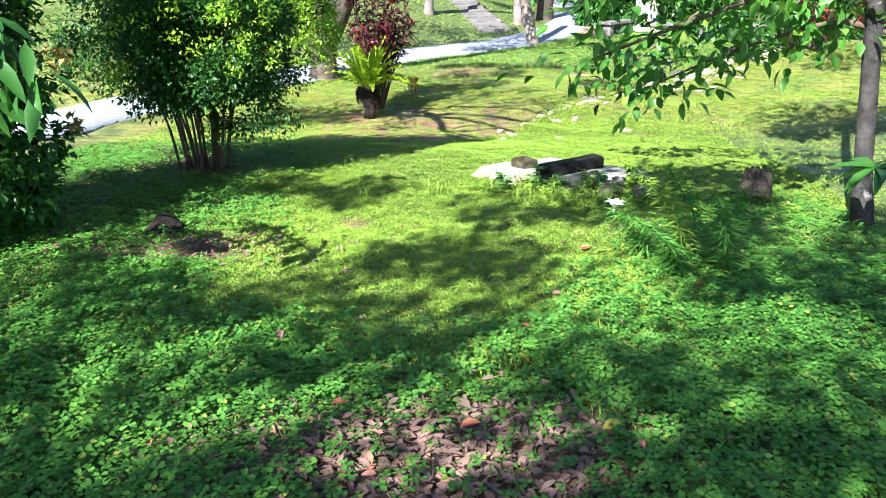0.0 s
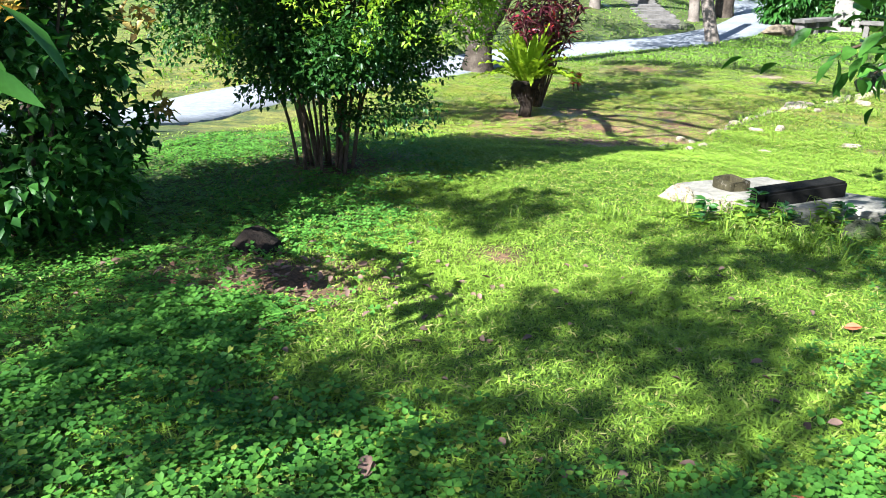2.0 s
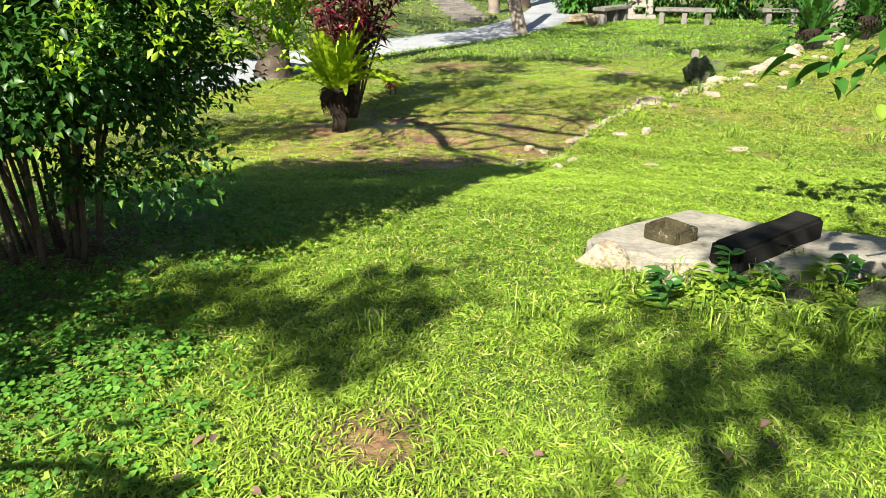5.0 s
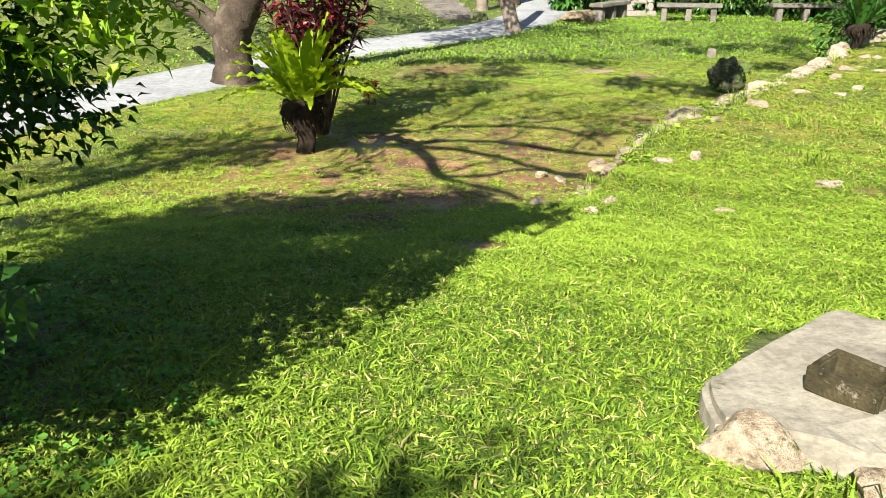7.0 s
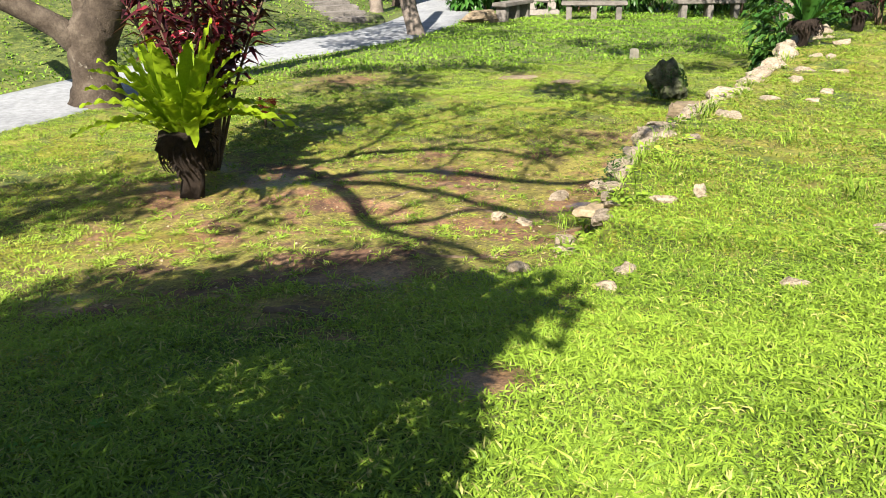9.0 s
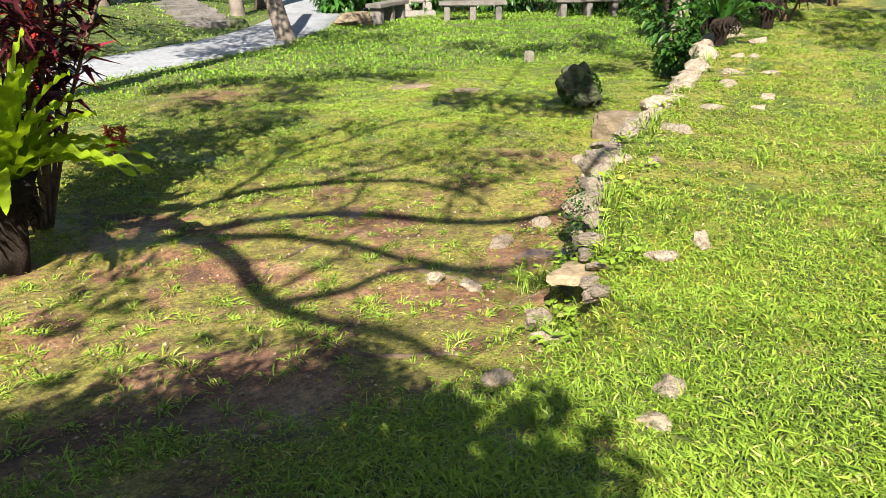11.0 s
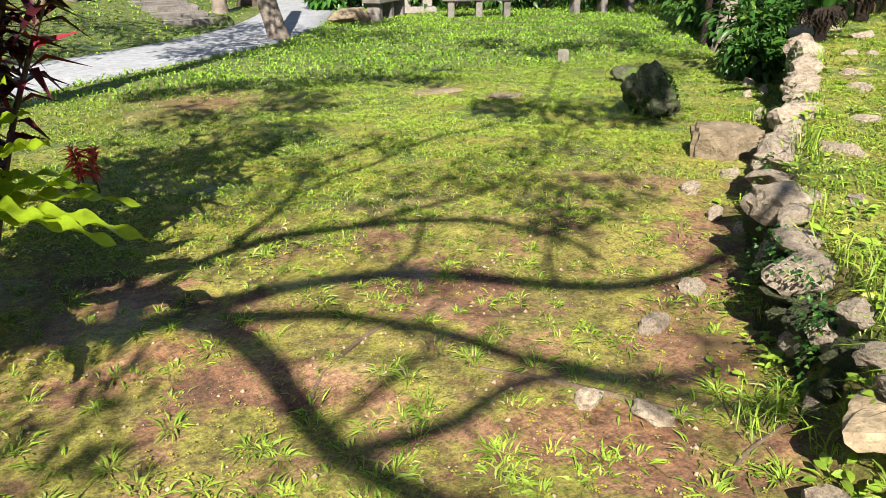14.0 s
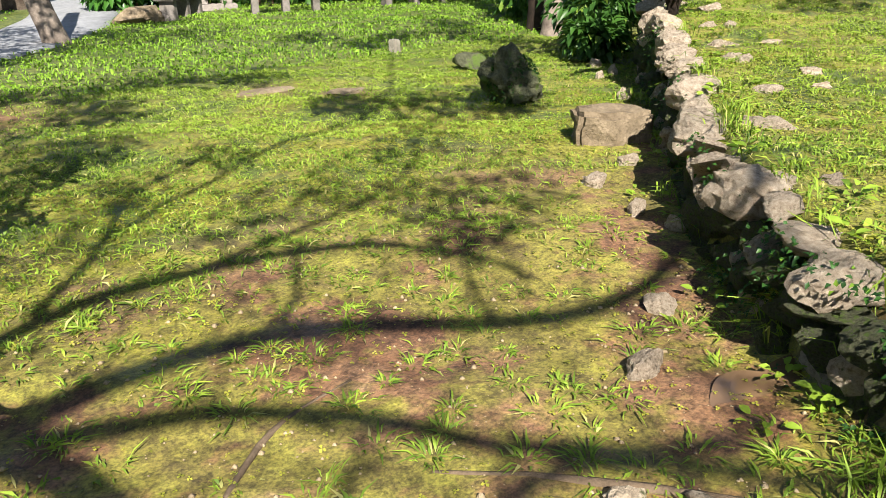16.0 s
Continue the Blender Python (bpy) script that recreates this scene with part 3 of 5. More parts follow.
# ---------- stones ----------
def stone_mesh(name, size, mat, seed, parent=None, rough=0.22, flat=0.0, label="", cuts=2):
    bm = bmesh.new()
    bmesh.ops.create_icosphere(bm, subdivisions=cuts, radius=1)
    rg = random.Random(seed)
    off = Vector((rg.random() * 50, rg.random() * 50, rg.random() * 50))
    planes = [(Vector((rg.gauss(0, 1), rg.gauss(0, 1), rg.gauss(0, 1))).normalized(), rg.uniform(0.55, 0.9)) for _ in range(13)]
    planes += [(Vector((0, 0, 1)), 0.8 - flat), (Vector((0, 0, -1)), 0.8)]
    for v in bm.verts:
        c = v.co.normalized() * 1.15
        for nrm, d in planes:                       # cleft faces
            k = c.dot(nrm)
            if k > d:
                c *= d / k
        c *= 1 + rough * 0.35 * noise.noise(c * 1.7 + off) + rough * 0.3 * noise.noise(c * 4.3 + off) + rough * 0.2 * noise.noise(c * 9.0 + off)
        v.co = Vector((c.x * size[0], c.y * size[1], c.z * size[2])) * 1.12
    return part(name, bm, mat, parent, label, smooth=False)


def rock(name, x, y, size, mat, seed, label, category="stone", group="", flat=0.0, sink=0.3, turn=0.0, rough=0.22, cuts=3):
    ob = stone_mesh(name, size, mat, seed, None, rough, flat, "", cuts)
    ob.matrix_world = pose(x, y, gz(x, y) + size[2] * (1 - 2 * sink), 0, 0, turn)
    return tagged(ob, label, category, group)


boulder = rock("boulder", 3.97, 14.47, (0.24, 0.22, 0.27), M_DARKROCK, 3, "dark mossy boulder standing on the lower lawn", "boulder", sink=0.24, rough=0.8, cuts=4)
mp = unit(RNG.normal(size=(900, 3)) * [1, 1, 0.8] + [0, 0, 0.35])
leaf_mesh("moss", mp * [0.2, 0.18, 0.23], mp + RNG.normal(size=(900, 3)) * 0.8, 0.03, 0.018, M_SHRUB, boulder, "small creeping leaves and moss on the boulder")
rock("boulder", 4.8, 15.95, (0.15, 0.13, 0.1), M_DARKROCK, 4, "small dark boulder behind the mossy one", "boulder", sink=0.15, rough=0.3)
rock("stepping_stone", 2.8, 16.4, (0.24, 0.14, 0.035), M_ROCK, 12, "flat stone set flush in the lawn", "stone", "stones flush in the lawn", 0.3, 0.35)
rock("stepping_stone", 3.25, 15.8, (0.2, 0.13, 0.035), M_ROCK, 13, "flat brown stone set flush in the lawn", "stone", "stones flush in the lawn", 0.3, 0.35)


def build_wall():
    wall = thing("stone_wall", 1.0, 9.9, gz(0.9, 9.9), "low dry wall of weathered pale limestone holding the terrace", "wall", kind="structure")

    def kinds(mat, first):
        made = [stone_mesh("stone", (1, 1, 1), mat, first + k, None, 0.5, 0.0, "", 3) for k in range(8)]
        data = [o.data for o in made]
        for o in made:
            bpy.data.objects.remove(o)
        return data
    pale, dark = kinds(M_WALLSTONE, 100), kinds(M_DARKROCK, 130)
    rg = random.Random(5)

    def lay(x, y, z, s, turn, data=pale):
        ob = new("stone", data[rg.randrange(8)])
        ob.parent = wall
        ob.matrix_parent_inverse = wall.matrix_world.inverted()
        ob.matrix_basis = pose(x, y, z, rg.uniform(-16, 16), rg.uniform(-16, 16), turn) @ Matrix.Diagonal((*s, 1))
    y = 9.9
    while y < 14.9:
        x = float(np.interp(y, LINE_Y, LINE_X))
        x2 = float(np.interp(y + 0.2, LINE_Y, LINE_X))
        turn = math.degrees(math.atan2(0.2, x2 - x))
        low, top = gz(x - 0.35, y + 0.1), gz(x + 0.3, y - 0.05)
        big = 0.055 + 0.05 * min(1.0, max(0.0, (y - 10.3) / 1.5))
        big *= rg.choice((0.6, 0.8, 1.0, 1.0, 1.25, 1.5))
        L = rg.uniform(0.85, 1.35) * big
        if y > 11.0 or rg.random() < 0.7:
            lay(x + rg.uniform(-0.03, 0.05), y, top + rg.uniform(-0.06, -0.005), (L, rg.uniform(0.7, 1.2) * big, rg.uniform(0.5, 0.8) * big), turn + rg.uniform(-35, 35))
        # lower courses mostly mossy and darker: the face's shade is put into their colour
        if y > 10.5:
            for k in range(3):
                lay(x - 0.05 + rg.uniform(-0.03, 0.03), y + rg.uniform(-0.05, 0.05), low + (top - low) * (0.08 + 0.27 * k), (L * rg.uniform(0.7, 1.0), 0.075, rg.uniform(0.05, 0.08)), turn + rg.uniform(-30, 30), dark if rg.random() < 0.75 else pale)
        if rg.random() < 0.5 and y > 11.2:                 # loose stones on the terrace behind the top row
            bx, by = x + rg.uniform(0.12, 0.42), y - rg.uniform(0.08, 0.3)
            lay(bx, by, gz(bx, by) + rg.uniform(-0.035, 0.0), (rg.uniform(0.04, 0.11), rg.uniform(0.04, 0.1), rg.uniform(0.04, 0.075)), rg.uniform(0, 180))
        if rg.random() < 0.45 and y > 10.95:               # tumbled stones at the foot
            fx, fy = x - rg.uniform(0.2, 0.55), y + rg.uniform(0.0, 0.35)
            lay(fx, fy, gz(fx, fy) + 0.015, (rg.uniform(0.03, 0.08), rg.uniform(0.03, 0.07), rg.uniform(0.03, 0.09)), rg.uniform(0, 180))
        y += L * (1.2 if y > 11 else 1.7)
    return wall


build_wall()
SMALL = (("stone", 0.98, 10.18, 0.08, 0.07, 0.07), ("stone", 0.82, 10.95, 0.07, 0.06, 0.05),
         ("stone", 0.96, 10.78, 0.09, 0.06, 0.04), ("stone", 0.9, 9.92, 0.09, 0.07, 0.045), ("stone", 1.52, 10.05, 0.09, 0.06, 0.045),
         ("stone", 0.54, 9.7, 0.09, 0.08, 0.05), ("stone", 0.87, 9.2, 0.08, 0.06, 0.04), ("stone", 0.74, 9.1, 0.06, 0.05, 0.04),
         ("stone", 1.35, 8.75, 0.07, 0.06, 0.03), ("stone", 2.2, 9.2, 0.1, 0.08, 0.04), ("stone", 1.75, 10.1, 0.1, 0.06, 0.05),
         ("stone", 4.3, 12.3, 0.11, 0.08, 0.035), ("stone", 4.9, 12.9, 0.1, 0.07, 0.035), ("stone", 4.0, 12.1, 0.07, 0.05, 0.03), ("stone", 2.05, 11.35, 0.08, 0.06, 0.07))
for k, (nm, sx, sy, a, b, c) in enumerate(SMALL):
    rock(nm, sx, sy, (a * 0.8, b * 0.8, c * 0.85), M_STONE, 41 + k, "pale weathered stone half sunk in the grass", "stone", "loose stones", 0.0, 0.4, 40 * k, 0.5, 3)


def prism(outline, z0, z1, edge=0.012, lump=0.0, seed=1):
    """A block from an outline on the ground, with worn edges."""
    bm = bmesh.new()
    f = bm.faces.new([bm.verts.new((x, y, z0)) for x, y in outline])
    ex = bmesh.ops.extrude_face_region(bm, geom=[f])
    for v in ex["geom"]:
        if isinstance(v, bmesh.types.BMVert):
            v.co.z = z1
    bmesh.ops.recalc_face_normals(bm, faces=bm.faces)
    bmesh.ops.bevel(bm, geom=list(bm.edges), offset=edge, segments=2, affect="EDGES")
    if lump:
        bmesh.ops.triangulate(bm, faces=list(bm.faces))
        for _ in range(2):
            long = [e for e in bm.edges if e.calc_length() > 0.05]
            bmesh.ops.subdivide_edges(bm, edges=long, cuts=1)
            bmesh.ops.triangulate(bm, faces=list(bm.faces))
        for v in bm.verts:
            v.co += Vector((noise.noise(v.co * 9 + Vector((seed, 0, 0))), noise.noise(v.co * 9 + Vector((0, seed, 9))), noise.noise(v.co * 9 + Vector((7, 0, seed))))) * lump
    return bm


def build_slab():
    bm = prism([(0.31, 6.5), (0.6, 6.33), (1.0, 6.2), (1.72, 6.2), (1.78, 6.5), (1.26, 6.95), (1.08, 7.22), (1.0, 7.22), (0.37, 6.74)], -0.66, -0.44, 0.02, 0.012, 3)
    for v in bm.verts:
        v.co.z -= 0.13 * max(0.0, v.co.y - 6.45)      # it lies a little tilted
    tagged(part("concrete_slab", bm, M_SLAB), "thick pale weathered concrete slab lying in the grass", "slab")
    box = thing("concrete_block", 0.72, 6.6, -0.463, "small hollow concrete block grown with moss, on the slab", "block", turn=-58)
    a, w, t = 0.095, 0.075, 0.024
    for nm, o in (("side", [(-a, -w), (a, -w), (a, t - w), (-a, t - w)]), ("side", [(-a, w - t), (a, w - t), (a, w), (-a, w)]), ("end", [(-a, t - w), (t - a, t - w), (t - a, w - t), (-a, w - t)]), ("end", [(a - t, t - w), (a, t - w), (a, w - t), (a - t, w - t)])):
        part(nm, prism(o, 0.0, 0.075, 0.006, 0.004, 5), M_MOSSBLOCK, box)
    part("filling", prism([(t - a, t - w), (a - t, t - w), (a - t, w - t), (t - a, w - t)], 0, 0.025, 0.004, 0.004, 8), M_MOSSBLOCK, box)
    beam = part("concrete_beam", prism([(-0.33, -0.075), (0.33, -0.075), (0.33, 0.075), (-0.33, 0.075)], 0, 0.11, 0.014, 0.008, 6), M_MOULD)
    beam.matrix_world = pose(1.1, 6.42, -0.46, 0, 0, 33)
    tagged(beam, "heavy blackened concrete beam lying across the slab", "beam")
    rock("rubble_stone", 0.37, 6.45, (0.11, 0.1, 0.08), M_STONE, 61, "pale stone with moss propping the slab's corner", "stone", "rubble by the slab", 0.1, 0.15)
    rock("rubble_stone", 0.62, 6.26, (0.1, 0.07, 0.06), M_STONE, 62, "pale stone under the slab's edge", "stone", "rubble by the slab", 0.1, 0.2)
    rock("rubble_stone", 1.05, 6.02, (0.08, 0.07, 0.05), M_DARKROCK, 63, "dark rubble stone beside the slab", "stone", "rubble by the slab", 0, 0.2)
    rock("rubble_stone", 1.36, 5.98, (0.1, 0.07, 0.07), M_DARKROCK, 64, "dark mossy rubble stone beside the slab", "stone", "rubble by the slab", 0, 0.2)
    rock("rubble_stone", 1.6, 5.85, (0.08, 0.07, 0.06), M_DARKROCK, 65, "dark rubble stone in the weeds", "stone", "rubble by the slab", 0, 0.2)


build_slab()
fr = part("flat_rock", prism([(-0.27, -0.12), (-0.02, -0.2), (0.24, -0.15), (0.28, 0.05), (0.12, 0.17), (-0.2, 0.14)], -0.05, 0.2, 0.03, 0.03, 4), M_ROCK)
fr.matrix_world = pose(3.56, 13.2, gz(3.56, 13.2), 0, 3, -22)
tagged(fr, "flat-topped brown rock beside the stone wall", "rock")
rock("flat_stone", 1.24, 10.19, (0.17, 0.15, 0.04), M_SANDROCK, 9, "flat tan slab of stone at the wall's end", "stone", flat=0.25, sink=0.42, turn=-20, rough=0.5)
post = part("marker_post", prism([(-0.055, -0.055), (0.055, -0.055), (0.055, 0.055), (-0.055, 0.055)], -0.1, 0.15, 0.015, 0.006, 2), M_SLAB)
post.matrix_world = pose(5.05, 17.5, gz(5.05, 17.5), 0, 0, 20)
tagged(post, "short pale stone marker post in the lawn", "post")


# ---------- fern and red cordyline ----------
def frond(length, width, rise, out, ruffle, n=12):
    """A long wavy-edged leaf that rises and arches outward along +x."""
    s = np.linspace(0, 1, n)
    x = length * out * (s + 0.35 * s * s)
    z = length * (rise * s - (0.62 - 0.3 * rise) * s ** 2.4)
    w = width * np.sin(math.pi * np.clip(s * 0.93 + 0.05, 0, 1)) ** 0.7 * 0.5
    wave = ruffle * np.sin(s * 44 + RNG.random() * 6) * (s > 0.15)
    mid = np.stack([x, np.zeros(n), z], -1)
    a, b = mid.copy(), mid.copy()
    a[:, 1] += w
    b[:, 1] -= w
    a[:, 2] += w * 0.35 + wave
    b[:, 2] += w * 0.35 - wave
    v = np.stack([a, mid, b], 1).reshape(-1, 3)
    i = np.arange(n * 3).reshape(n, 3)
    q = np.concatenate([np.stack([i[:-1, 0], i[:-1, 1], i[1:, 1], i[1:, 0]], -1), np.stack([i[:-1, 1], i[:-1, 2], i[1:, 2], i[1:, 1]], -1)])
    return v, q


def nest_fern(x, y, base, scale, count, label, mat=M_FERN):
    z = gz(x, y)
    f = thing("birds_nest_fern", x, y, z, label, "fern")
    prof = [(0.09, 0.0), (0.085, 0.12), (0.13, 0.3), (0.2, 0.44), (0.17, 0.5)]
    v, q, t = tube([(0.03 * math.sin(h * 8), 0, h * base / 0.5) for _, h in prof], [r * base / 0.5 for r, _ in prof], 14, 0.35)
    v = v * (1 + 0.12 * RNG.normal(size=(len(v), 1)) * [1, 1, 0.15])
    mesh_object("root_ball", v, q, t, M_FIBRE, f, "dark fibrous root ball")
    strands = [[(0.15 * math.cos(a), 0.15 * math.sin(a), base * 0.9, 0.006), (0.2 * math.cos(a), 0.2 * math.sin(a), base * 0.65, 0.005), (0.17 * math.cos(a + 0.3), 0.17 * math.sin(a + 0.3), base * 0.45, 0.003)] for a in np.linspace(0, 6, 26)]
    limbs("root_fringe", strands, M_FIBRE, f, segs=4)
    n = 150
    h = base * (0.5 + 0.5 * RNG.random(n))
    a = RNG.random(n) * 6.3
    r = (0.09 + 0.1 * (h / base)) * base / 0.5
    leaf_mesh("dead_leaves", np.stack([r * np.cos(a), r * np.sin(a), h], -1), np.stack([np.cos(a) * 0.8, np.sin(a) * 0.8, -0.7 + 0.9 * RNG.random(n)], -1), 0.03 + 0.06 * RNG.random(n), 0.02, M_FIBRE, f, "black withered leaves round the root ball")
    for k in range(count):
        u = (k + 0.5) / count
        if k >= count - 3 and mat is M_FERN:
            u = 0.95
        a = k * 2.4 + RNG.random() * 0.4
        if k >= count - 3 and mat is M_FERN:
            a = (-0.5, 0.15, 0.7)[k - count + 3]
        rise = 1.12 - 0.72 * u ** 1.4 + 0.12 * RNG.random()
        v, q = frond(scale * (0.75 + 0.25 * RNG.random()), 0.125 * scale * (0.8 + 0.4 * RNG.random()) + 0.01, rise, 0.2 + 0.55 * u, 0.016, 44)
        c, s = math.cos(a), math.sin(a)
        v = np.stack([v[:, 0] * c - v[:, 1] * s + 0.06 * c, v[:, 0] * s + v[:, 1] * c + 0.06 * s, v[:, 2] + base * 0.92], -1)
        mesh_object("frond", v, q, None, mat, f, smooth=True)
    return f


nest_fern(-1.17, 12.12, 0.5, 0.9, 44, "large yellow-green bird's nest fern on a dark root ball")


def cordyline(x, y, label, stems=7, height=1.7, spread=0.35, mat=M_RED, size=1.0):
    z = gz(x, y)
    c = thing("cordyline", x, y, z, label, "cordyline")
    for k in range(stems):
        a = k * 2.4
        top = np.array([spread * math.cos(a) * (0.5 + 0.6 * RNG.random()), spread * math.sin(a), height * (0.62 + 0.4 * RNG.random())])
        mid = top * [0.5, 0.5, 0.55]
        limbs("stem", [[(0.05 * math.cos(a), 0.05 * math.sin(a), 0, 0.014), (*mid, 0.012), (*top, 0.008)]], M_TWIG, c)
        n = 64
        u = RNG.random(n)
        at = mid + (top - mid) * (-0.25 + 1.25 * u)[:, None]
        d = unit(RNG.normal(size=(n, 3)) * [1, 1, 0.35] + np.stack([0 * u, 0 * u, 0.1 + 0.8 * u], -1))
        leaf_mesh("leaves", at, d, size * (0.14 + 0.1 * RNG.random(n)), 0.045 * size, M_SCARLET if k == 3 else mat, c, "scarlet young leaves" if k == 3 else "", 0.3, 0.55)
    return c


cordyline(-1.05, 12.8, "dark red cordyline with scarlet tips behind the fern", 15, 2.0, 0.58)
cordyline(-0.55, 14.3, "low scarlet plant behind the fern", 2, 0.28, 0.08, M_SCARLET, 0.45)


# ---------- shrub ----------
def shrub(x, y, label, height, radius, stems, leaves, mat=M_SHRUB, young=M_SHRUB_SUNLIT, skirt=0.3, name="shrub", leaf=0.05, shoots=64, sunny=(0.0, 0.0)):
    """A rounded crown of leaf clumps over stems that fan out from the base. skirt: the height of its underside, as a share."""
    z = gz(x, y)
    s = thing(name, x, y, z, label, "shrub")
    for k in range(stems):
        a = k * 2.4 + RNG.random()
        r0, r1 = 0.06 + 0.2 * RNG.random(), radius * (0.2 + 0.65 * RNG.random())
        top = (r1 * math.cos(a), r1 * math.sin(a), height * (0.6 + 0.3 * RNG.random()))
        low = ((r0 + 0.1 * r1) * math.cos(a + 0.15), (r0 + 0.1 * r1) * math.sin(a + 0.15), height * 0.22)
        limbs("stem", [[(r0 * math.cos(a), r0 * math.sin(a), -0.03, 0.015), (*low, 0.011), (*top, 0.005)]], M_TWIG, s)
        if k % 2:
            fork = (low[0] + 0.3 * math.cos(a + 1.2), low[1] + 0.3 * math.sin(a + 1.2), height * 0.55)
            limbs("side_stem", [[(*low, 0.011), (*fork, 0.005)]], M_TWIG, s, segs=6)
    # clumps through the dome, most of them near its skin, so that the outline is uneven and has gaps
    nc = 150
    up = height * skirt
    d = unit(RNG.normal(size=(nc, 3)))
    d[:, 2] = np.abs(d[:, 2]) * np.where(RNG.random(nc) < 0.8, 1, -0.2)
    cc = d * (0.35 + 0.65 * RNG.random(nc) ** 0.45)[:, None] * [radius * 0.88, radius * 0.88, (height - up) * 0.9] + [0, 0, up + 0.1 * height]
    cc[:, 2] += 0.12 * RNG.normal(size=nc) - 0.1 * np.hypot(cc[:, 0], cc[:, 1]) / radius
    pts, dirs = [], []
    for c in cc:
        m = leaves // nc
        p, d = in_ball(m, c, (radius * 0.22, radius * 0.22, height * 0.075))
        pts.append(p), dirs.append(d * 0.7 + unit(c - np.array([0, 0, height * 0.45])) * 0.6 + RNG.normal(size=(m, 3)) * 0.9 + [0, 0, 0.1])
    pts, dirs = np.concatenate(pts), np.concatenate(dirs)
    leaf_mesh("leaves", pts, dirs, leaf * (0.7 + 0.7 * RNG.random(len(pts))), leaf * 0.66, mat, s)
    # bright clumps lean towards sunny, where their pale colour stands in for sunlight
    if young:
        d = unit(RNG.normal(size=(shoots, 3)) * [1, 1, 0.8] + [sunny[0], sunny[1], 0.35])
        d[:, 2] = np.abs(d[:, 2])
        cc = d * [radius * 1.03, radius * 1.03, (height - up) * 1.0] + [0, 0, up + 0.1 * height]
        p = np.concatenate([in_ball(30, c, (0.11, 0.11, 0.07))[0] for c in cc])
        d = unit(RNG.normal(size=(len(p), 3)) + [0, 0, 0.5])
        leaf_mesh("bright_leaves", p, d, leaf * (0.75 + 0.5 * RNG.random(len(p))), leaf * 0.5, young, s, "bright leaves, young and sunlit")
    return s


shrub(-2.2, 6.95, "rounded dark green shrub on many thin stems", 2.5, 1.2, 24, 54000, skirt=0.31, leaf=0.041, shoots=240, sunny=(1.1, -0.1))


# ---------- trees ----------
def cast(gx, gy, h):
    """The place at height h whose shadow falls on the ground at gx, gy."""
    L = h / SLOPE
    return (gx - SUN_TO.x * L, gy - SUN_TO.y * L, gz(gx, gy) + h)


def crown(parent, centres, n, leaf, mat, spread=(0.55, 0.55, 0.35), name="crown"):
    m = n // len(centres)
    p, d = [], []
    for c in centres:
        a, b = in_ball(m, c, np.asarray(spread) * (0.7 + 0.6 * RNG.random()))
        p.append(a), d.append(b + RNG.normal(size=(m, 3)) * 0.5 - [0, 0, 0.35])
    p, d = np.concatenate(p), np.concatenate(d)
    return leaf_mesh(name, p, d, leaf * (0.7 + 0.6 * RNG.random(len(p))), leaf * 0.48, mat, parent)


def world_thing(name, label, category, group=""):
    return tagged(new(name), label, category, group)


